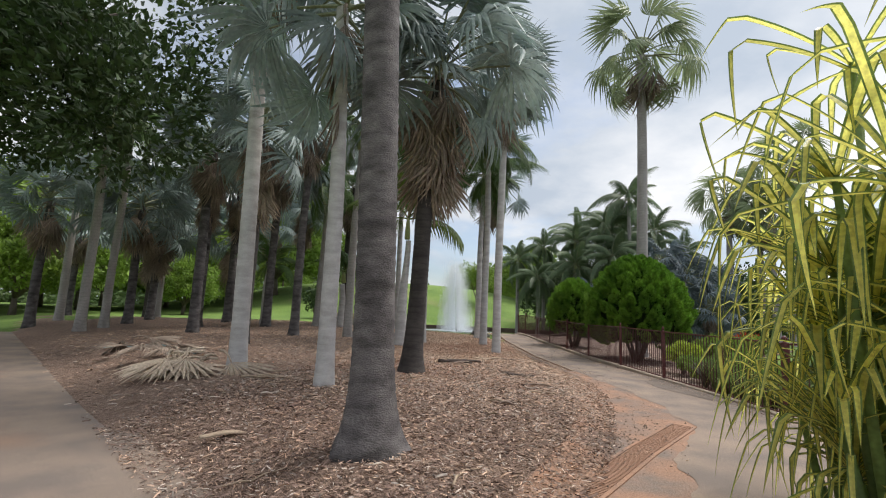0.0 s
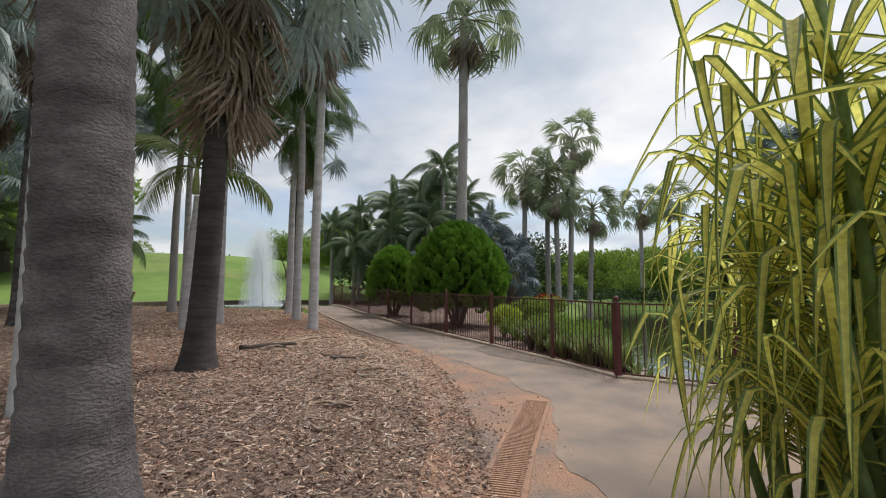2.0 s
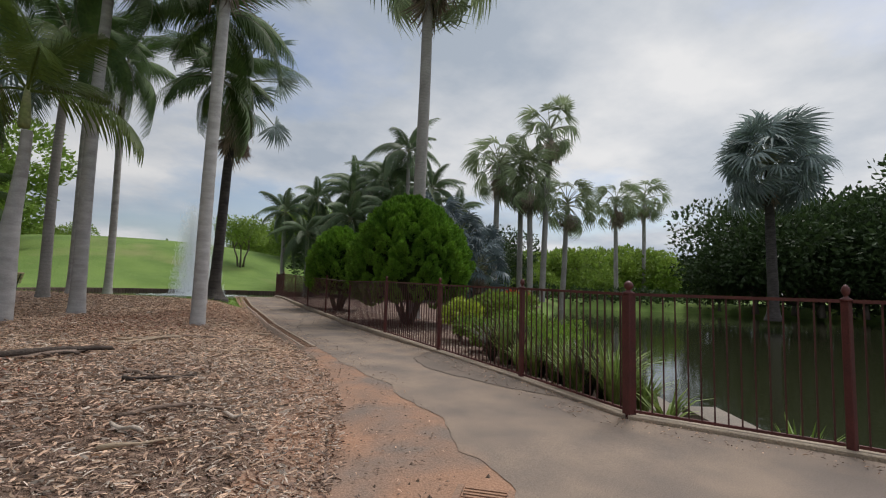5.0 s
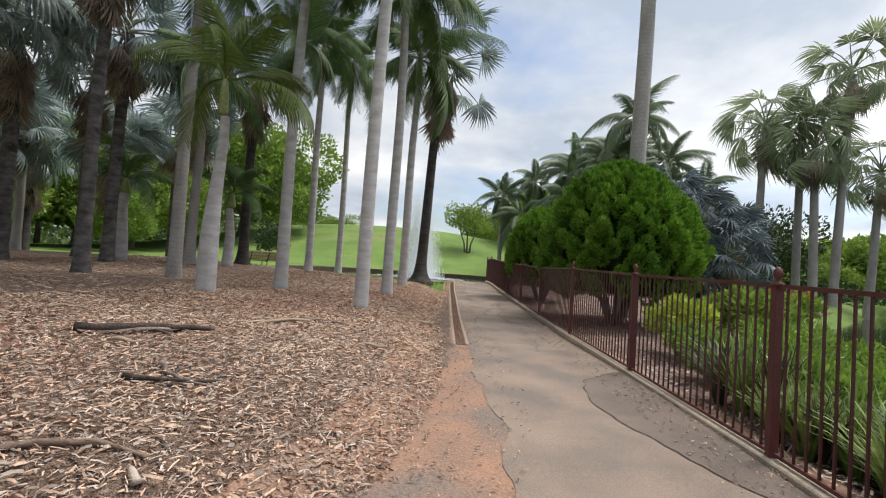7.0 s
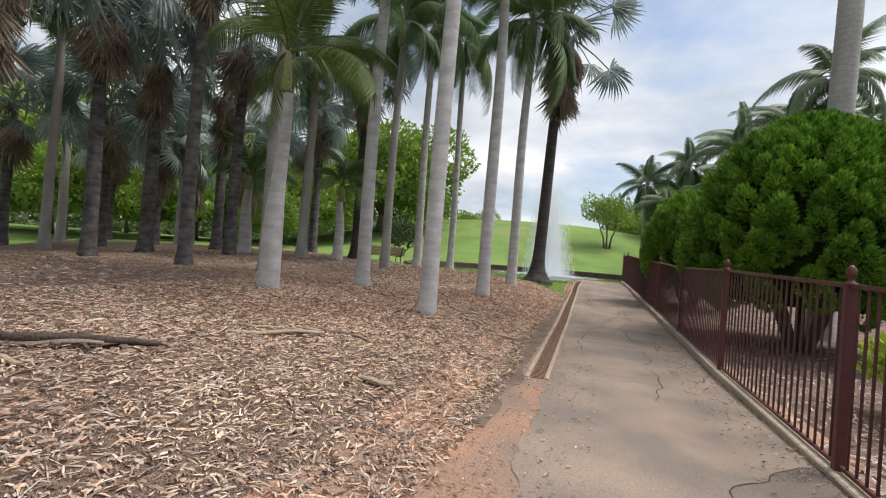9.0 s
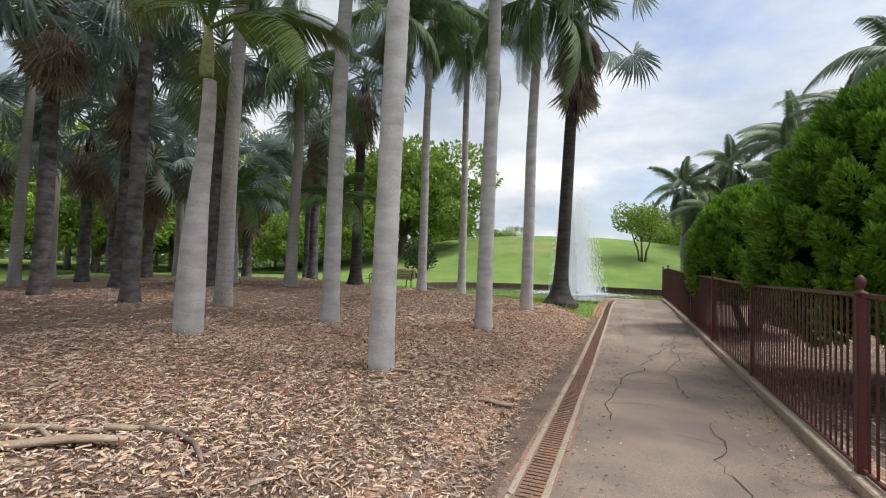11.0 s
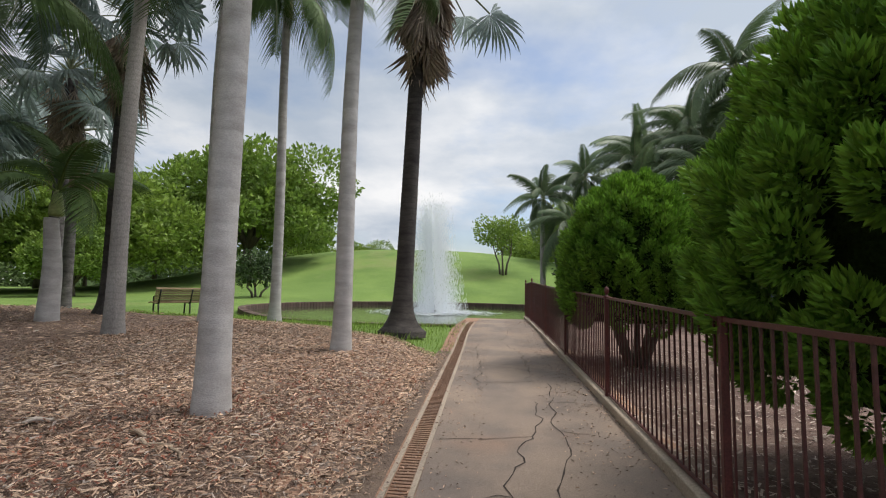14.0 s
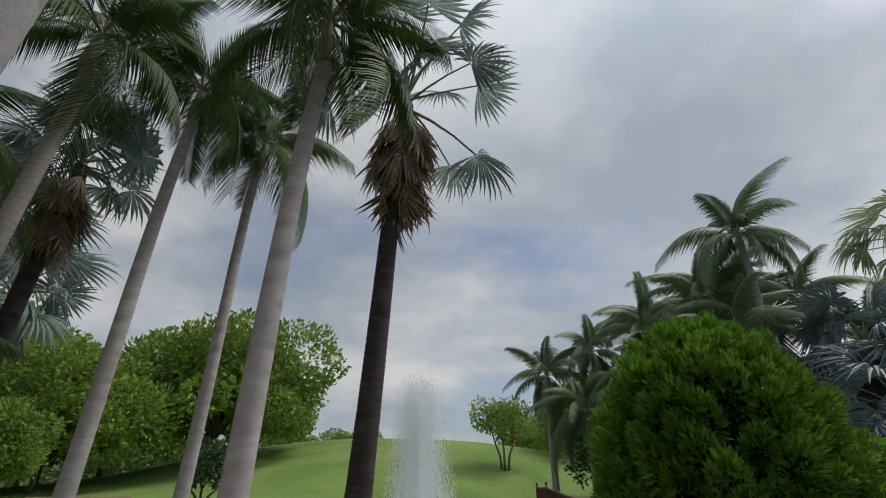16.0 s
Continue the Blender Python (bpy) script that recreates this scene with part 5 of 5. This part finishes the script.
for i in range(34):
    y = rnd.uniform(7.3, 10.4)
    x = fence_x(y) + rnd.uniform(0.35, 1.2)
    dark = rnd.random() < 0.45
    tuft("strap_leaf_clump", x, y, rnd.uniform(0.45, 0.9), 120, 0.011, M_GRASSDK if dark else M_GRASSY, "bronze strap-leaf clump in the bed" if dark else "green strap-leaf clump in the bed", 420 + i, "strap-leaf clumps behind the fence", 0.95)
for i in range(22):
    y = rnd.uniform(9, 24)
    x = shore_x(y) - rnd.uniform(0.3, 1.4)
    tuft("reed_clump", x, y, rnd.uniform(0.7, 1.2) * min(1, 0.35 + 0.04 * (y - 7)), 80, 0.011, M_GRASSY, "tall green reed clump at the lake edge", 460 + i, "reeds at the lake edge", 0.35)
tuft("spiky_plant", 6.15, 6.9, 0.6, 34, 0.022, M_GRASSY, "grey-green spiky rosette plant by the fence", 490, "", 1.1)
tuft("spiky_plant", 6.7, 5.9, 0.7, 60, 0.018, M_SHRUB, "yellow-green grassy plant by the fence", 491, "", 0.9)


# ---- litter on the mulch ----
def in_mulch(x, y):
    return min(lerp(y, MULCH_Y, MULCH_X) - x, left_gap(x, y)) > rnd.uniform(-0.12, 0.05) and y < mulch_top(x) + 0.3 and y > -0.5


def chips(count, reach, lo, hi, mats, name, label, z=0.004):
    v, f, sl = [], [], []
    made = 0
    while made < count:
        y = rnd.uniform(-0.2, 25)
        x = lerp(y, MULCH_Y, MULCH_X) + 0.1 - reach * rnd.random() ** 1.15
        if not in_mulch(x, y):
            made += 0.3
            continue
        made += 1
        L, w = rnd.uniform(lo, hi) * rnd.uniform(0.8, 1.5), rnd.uniform(0.0035, 0.0105) * (1 + hi * 3)
        a = rnd.uniform(0, 6.283)
        dx, dy = math.cos(a) * L * 0.5, math.sin(a) * L * 0.5
        wx, wy = -math.sin(a) * w * 0.5, math.cos(a) * w * 0.5
        zz = land_z(x, y) + z + rnd.random() ** 2 * 0.03
        t1, t2, roll, arch = rnd.gauss(0, 0.1) * L, rnd.gauss(0, 0.06) * L, rnd.gauss(0, 0.3) * w, abs(rnd.gauss(0, 0.05)) * L
        o = len(v)
        v += [(x - dx - wx * 0.7, y - dy - wy * 0.7, zz - t1 - roll), (x - dx + wx * 0.7, y - dy + wy * 0.7, zz - t1 + roll), (x - wx, y - wy, zz + arch - roll), (x + wx, y + wy, zz + arch + roll), (x + dx - wx * 0.5, y + dy - wy * 0.5, zz + t1 - roll), (x + dx + wx * 0.5, y + dy + wy * 0.5, zz + t1 + roll)]
        f += [(o, o + 2, o + 3, o + 1), (o + 2, o + 4, o + 5, o + 3)]
        k = rnd.randrange(3)
        # dark chips are mixed in at low y, pale tan ones at high y
        if rnd.random() < (0.6 if y < 4 else 0.6 * (1 - smooth(4, 8, y)) if y < 8 else 0.0):
            k = 3
        elif rnd.random() < 0.55 * smooth(8.5, 12.5, y):
            k = 4
        sl += [k, k]
    tagged(new(name, mesh_of(name, v, f, mats, sl)), label, "wood chips", kind="stuff")


rnd = random.Random(31)
chips(200000, 5.8, 0.014, 0.058, [M_CHIP, M_CHIP, M_CHIP_GREY, M_CHIP_DARK, M_CHIP_PALE], "mulch_chips", "loose brown and grey shredded bark chips")
chips(34000, 15, 0.035, 0.10, [M_CHIP, M_CHIP, M_CHIP_GREY, M_CHIP_DARK, M_CHIP_PALE], "mulch_chips", "coarse brown shredded bark chips")


M_REDLEAF = mat("red_brown_fallen_leaf", (0.22, 0.075, 0.05), (0.30, 0.13, 0.08), 0.8, 0.9, 0.0, 60, vary=0.4, island=True)
redv, redf = [], []
for _ in range(5200):
    cx, cy, sx, sy = rnd.choice(((1.2, 17.0, 0.7, 1.0), (1.9, 19.0, 0.5, 1.4), (0.2, 15.0, 0.8, 0.8), (-1.0, 8.5, 0.9, 0.9), (0.6, 13.0, 1.0, 0.8)))
    x, y = rnd.gauss(cx, sx), rnd.gauss(cy, sy)
    if not in_mulch(x, y):
        continue
    L, w, a = rnd.uniform(0.025, 0.06), rnd.uniform(0.012, 0.026), rnd.uniform(0, 6.283)
    z, o = land_z(x, y) + 0.018 + 0.022 * rnd.random(), len(redv)
    dx, dy, wx, wy, t = math.cos(a) * L / 2, math.sin(a) * L / 2, -math.sin(a) * w / 2, math.cos(a) * w / 2, rnd.gauss(0, 0.2) * L
    redv += [(x - dx, y - dy, z - t), (x + wx, y + wy, z + 0.008), (x + dx, y + dy, z + t), (x - wx, y - wy, z + 0.008)]
    redf += [(o, o + 3, o + 1), (o + 1, o + 3, o + 2)]
tagged(new("fallen_leaves", mesh_of("fallen_leaves", redv, redf, M_REDLEAF)), "scattered red-brown fallen leaves on the mulch", "fallen leaves", kind="stuff")

# leaf bits and clods on the path margins
litv, litf, lits = [], [], []
for _ in range(12000):
    y = rnd.uniform(3.5, 29)
    side = rnd.random()
    if side < 0.45:
        x = fence_x(y) - 0.06 - (0.5 if y < 17 else 0.75) * rnd.random() ** 2.2
    else:
        x = lerp(y, MULCH_Y, MULCH_X) + 0.9 * rnd.random() ** 2.4
    L, w, a = rnd.uniform(0.012, 0.045), rnd.uniform(0.006, 0.018), rnd.uniform(0, 6.283)
    z, o = land_z(x, y) + 0.014 + 0.008 * rnd.random(), len(litv)
    dx, dy, wx, wy, t = math.cos(a) * L / 2, math.sin(a) * L / 2, -math.sin(a) * w / 2, math.cos(a) * w / 2, rnd.gauss(0, 0.1) * L
    litv += [(x - dx, y - dy, z - t), (x + wx, y + wy, z + 0.006), (x + dx, y + dy, z + t), (x - wx, y - wy, z + 0.006)]
    litf.append((o, o + 3, o + 2, o + 1))
    lits.append(0 if rnd.random() < 0.6 else 1)
tagged(new("leaf_litter", mesh_of("leaf_litter", litv, litf, [M_STICK_DARK, M_CHIP], lits)), "small brown leaf litter along the path edges", "leaf litter", kind="stuff")

clods = Geo()
for _ in range(170):
    q = rnd.random()
    x, y = 1.3 + 2.0 * q + rnd.gauss(-0.25, 0.22), 3.4 + 2.4 * q + rnd.gauss(0.25, 0.22)
    r, z = rnd.uniform(0.006, 0.02), land_z(x, y)
    clods.add([(x - r, y, z), (x, y - r, z), (x + r, y, z), (x, y + r * rnd.uniform(0.6, 1), z), (x + r * 0.2, y, z + r * 1.1)], [(0, 1, 4), (1, 2, 4), (2, 3, 4), (3, 0, 4)])
tagged(new("soil_clods", clods.mesh("soil_clods", M_SOIL)), "small dark clods of soil on red dirt", "clods", kind="stuff")

bedv, bedf = [], []
for _ in range(9000):
    y = rnd.uniform(6.5, 24)
    x = fence_x(y) + 0.12 + 4.2 * rnd.random() ** 1.4
    if lake_in(x, y) > -0.4:
        continue
    L, w, a = rnd.uniform(0.03, 0.09), rnd.uniform(0.008, 0.02), rnd.uniform(0, 6.283)
    z, o = land_z(x, y) + 0.004 + 0.02 * rnd.random(), len(bedv)
    dx, dy, wx, wy, t = math.cos(a) * L / 2, math.sin(a) * L / 2, -math.sin(a) * w / 2, math.cos(a) * w / 2, rnd.gauss(0, 0.15) * L
    bedv += [(x - dx - wx, y - dy - wy, z - t), (x - dx + wx, y - dy + wy, z - t), (x + dx + wx, y + dy + wy, z + t), (x + dx - wx, y + dy - wy, z + t)]
    bedf.append((o, o + 3, o + 2, o + 1))
tagged(new("bed_chips", mesh_of("bed_chips", bedv, bedf, M_CHIP_GREY)), "pale bark chips on the garden bed", "wood chips", kind="stuff")


def stick(x, y, length, r, turn, material, label, seed, bend=0.15):
    rnd = random.Random(seed)
    g = Geo()
    n = 7
    pts, rad = [], []
    for k in range(n):
        s = k / (n - 1)
        px, py = (s - 0.5) * length, bend * length * math.sin(s * 3.1) + rnd.gauss(0, 0.012)
        c, q = math.cos(radians(turn)), math.sin(radians(turn))
        wx, wy = x + px * c - py * q, y + px * q + py * c
        pts.append((wx - x, wy - y, land_z(wx, wy) - land_z(x, y) + r * 0.8 + rnd.uniform(0, 0.012)))
        rad.append(r * (1.1 - 0.55 * s) * rnd.uniform(0.8, 1.15))
    g.tube(pts, rad, 7)
    ob = tagged(new("fallen_stick", g.mesh("fallen_stick", material, True)), label, "stick", "fallen sticks on the mulch")
    ob.location = (x, y, land_z(x, y))


def branch(x, y, turn, arms, material, label, seed):
    """A broken branch: arms of (start x, start y, length, angle, radius) lying on the mulch."""
    rnd = random.Random(seed)
    g = Geo()
    for ax, ay, length, angle, r in arms:
        pts, rad, px, py, a = [], [], ax, ay, radians(angle)
        for k in range(8):
            c, q = math.cos(radians(turn)), math.sin(radians(turn))
            wx, wy = x + px * c - py * q, y + px * q + py * c
            pts.append((wx - x, wy - y, land_z(wx, wy) - land_z(x, y) + r * 0.9 + rnd.uniform(0, 0.02)))
            rad.append(r * (1.15 - 0.1 * k) * rnd.uniform(0.8, 1.2))
            a += rnd.gauss(0, 0.16)
            px, py = px + math.cos(a) * length / 7, py + math.sin(a) * length / 7
        g.tube(pts, rad, 7)
    ob = tagged(new("fallen_branch", g.mesh("fallen_branch", material, True)), label, "branch", "fallen sticks on the mulch")
    ob.location = (x, y, land_z(x, y))


def bark_slab(x, y, length, width, turn, material, label, seed):
    rnd = random.Random(seed)
    g, rows = Geo(), []
    for k in range(8):
        s = k / 7
        w = width * (0.35 + 0.75 * math.sin(math.pi * (0.12 + 0.8 * s))) * rnd.uniform(0.8, 1.1)
        px = (s - 0.5) * length
        lift = 0.02 + 0.03 * math.sin(s * 3 + seed) ** 2
        rows.append([(px, -w / 2, lift), (px, -w * 0.2, lift + 0.02), (px, w * 0.25, lift + 0.022), (px, w / 2, lift), (px, w * 0.2, lift + 0.005), (px, -w * 0.2, lift + 0.003)])
    g.loft(rows, 0, True)
    ob = tagged(new("palm_bark_piece", g.mesh("palm_bark_piece", material, True)), label, "bark", "fallen palm bark on the mulch")
    ob.matrix_basis = pose(x, y, land_z(x, y) - 0.01, 0, 0, turn)


bark_slab(2.55, 14.04, 0.42, 0.09, 8, M_STICK, "pale piece of fallen palm bark by the path", 500)
stick(1.44, 11.51, 0.75, 0.022, -12, M_STICK_DARK, "curved grey-brown fallen branch on the mulch", 501, 0.12)
bark_slab(0.91, 11.11, 0.9, 0.1, 35, M_STICK, "dry fallen palm leaf base on the mulch", 502)
stick(1.68, 13.57, 0.35, 0.014, 40, M_STICK, "short pale stick beside a palm", 503, 0.12)
bark_slab(1.09, 11.53, 0.3, 0.07, 60, M_STICK, "dry fallen palm bark on the mulch", 504)
bark_slab(0.05, 9.62, 0.75, 0.15, 34, M_STICK_DARK, "dark fallen palm branch on the mulch", 505)
M_BRANCH = mat("rotten_dark_wood", (0.05, 0.038, 0.032), (0.11, 0.085, 0.07), 5, 0.95, 0.7, 40)
branch(0.18, 9.78, 36, [(-0.6, 0, 1.15, 0, 0.045), (-0.45, 0.06, 0.7, -6, 0.03), (-0.1, 0.02, 0.5, 18, 0.022), (0.2, -0.02, 0.4, -15, 0.018)], M_BRANCH, "dark rotten broken branch lying on the mulch", 506)
branch(1.35, 8.35, 20, [(-0.3, 0.05, 0.6, -25, 0.02), (-0.1, 0.0, 0.45, 60, 0.014), (0.0, -0.1, 0.4, 10, 0.012)], M_BRANCH, "dark curved twigs on the mulch", 531)
branch(1.48, 6.45, -15, [(-0.25, 0, 0.5, 10, 0.014)], M_STICK, "pale curved stick on the mulch", 532)
branch(0.8, 11.2, 10, [(-0.3, 0, 0.55, 25, 0.02), (-0.1, 0.05, 0.4, -20, 0.015)], M_STICK, "pale dry sticks on the mulch", 533)
branch(1.95, 14.3, 55, [(-0.2, 0, 0.45, 0, 0.018), (0, 0, 0.3, 40, 0.012)], M_STICK, "grey sticks lying beside a palm", 534)
branch(-2.95, 6.6, 8, [(-0.5, 0, 1.0, 0, 0.018)], M_STICK, "long pale fallen palm stalk on the mulch", 535)
for x, y, turn in ((-8.0, 10.0, 20), (-7.5, 10.6, -10), (-6.0, 9.2, 15)):
    bark_slab(x, y, 0.6, 0.3, turn, M_SILVER, "pale blue-grey fallen palm leaf base", 540)
stick(1.55, 7.26, 0.7, 0.02, 20, M_STICK_DARK, "curved dark fallen branch on the mulch", 507, 0.12)
stick(1.40, 8.46, 0.5, 0.015, -30, M_STICK_DARK, "dark thin stick on the mulch", 508, -0.1)
bark_slab(-2.19, 3.51, 0.5, 0.12, 30, M_STICK, "tan fallen palm bark on the mulch", 509)
stick(-1.56, 2.63, 0.5, 0.01, 20, M_STICK, "thin grey stick on the mulch", 510, -0.1)
stick(0.12, 2.55, 0.55, 0.012, 65, M_STICK, "thin pale stick on the mulch", 511, 0.12)
bark_slab(0.72, 5.33, 0.22, 0.06, -20, M_STICK_DARK, "dark piece of bark on the mulch", 512)
bark_slab(-2.88, 6.59, 0.6, 0.07, 10, M_STICK, "fallen pale palm stalk on the mulch", 513)
bark_slab(0.3, 9.78, 0.5, 0.1, 46, M_STICK_DARK, "dark fallen bark on the mulch", 514)
bark_slab(0.73, 5.39, 0.28, 0.06, 0, M_STICK_DARK, "dark broken bark piece on the mulch", 515)
stick(1.58, 13.92, 0.5, 0.02, 30, M_STICK, "grey stick beside a palm trunk", 516, -0.1)
stick(1.45, 16.71, 0.5, 0.015, -20, M_STICK, "dry fallen stick on the mulch", 517, 0.12)
stick(1.24, 8.59, 0.7, 0.02, -40, M_STICK_DARK, "dark fallen branch on the mulch", 518, -0.1)
bark_slab(2.29, 10.56, 0.35, 0.06, 10, M_STICK, "pale bark piece on the mulch", 519)
rnd = random.Random(55)
for i in range(46):
    y = rnd.uniform(2.2, 22)
    x = lerp(y, MULCH_Y, MULCH_X) - rnd.uniform(0.3, 6.0)
    if left_gap(x, y) > 0.4:
        if rnd.random() < 0.62:
            stick(x, y, rnd.uniform(0.25, 0.7), rnd.uniform(0.006, 0.014), rnd.uniform(0, 180), rnd.choice([M_STICK, M_STICK, M_STICK_DARK]), "thin dry fallen stick on the mulch", 600 + i, rnd.uniform(-0.2, 0.2))
        else:
            bark_slab(x, y, rnd.uniform(0.14, 0.36), rnd.uniform(0.03, 0.07), rnd.uniform(0, 180), rnd.choice([M_STICK, M_CHIP_GREY]), "small curled piece of fallen palm bark", 600 + i)

FAN_STRAW = [fan_leaf(18, 1.15, 120, 0.5, 0.1, [M_STRAW, M_STRAW], 91, 0.1, 0.8), fan_leaf(16, 1.0, 95, 0.45, 0.14, [M_STRAW, M_STRAW], 92, 0.1, 0.8)]
heap = thing("dead_frond_heap", (-5.0, 7.0, land_z(-5.0, 7.0)), "heap of dry bleached fallen fan-palm fronds", "fallen fronds")
for i in range(16):
    set_frond(heap, rnd.choice(FAN_STRAW), "dead_leaf", (rnd.uniform(-0.1, 0.8), rnd.uniform(-0.1, 0.5), 0.22 + 0.012 * i), rnd.uniform(170, 325), rnd.uniform(-16, -7), rnd.uniform(-22, 22), rnd.uniform(0.7, 1.0))
heap2 = thing("dead_frond_heap", (-6.6, 8.7, land_z(-6.6, 8.7)), "brown heap of fallen dead palm leaves", "fallen fronds")
for i in range(9):
    set_frond(heap2, rnd.choice(FAN_DEAD), "dead_leaf", (rnd.uniform(-0.4, 0.4), rnd.uniform(-0.4, 0.4), 0.15 + 0.03 * i), rnd.uniform(0, 360), rnd.uniform(-10, 12), rnd.uniform(-30, 30), rnd.uniform(0.6, 0.8))

# grass blades where the lawn meets the mulch
rnd = random.Random(61)
gb = Geo()
for i in range(9000):
    y = rnd.uniform(22.4, 29)
    x = rnd.uniform(-7, 2.7)
    if y < mulch_top(x) - 0.1 or math.hypot(x - PX, y - PY) < PR + 0.2:
        continue
    z, h, a = land_z(x, y) - 0.08, rnd.uniform(0.1, 0.19), rnd.uniform(0, 6.283)
    dx, dy = 0.008 * math.cos(a), 0.008 * math.sin(a)
    gb.add([(x - dx, y - dy, z), (x + dx, y + dy, z), (x + rnd.gauss(0, 0.04), y + rnd.gauss(0, 0.04), z + h)], [(0, 1, 2)])
tagged(new("grass_blades", gb.mesh("grass_blades", M_BLADE)), "short green lawn grass blades", "grass", kind="stuff")
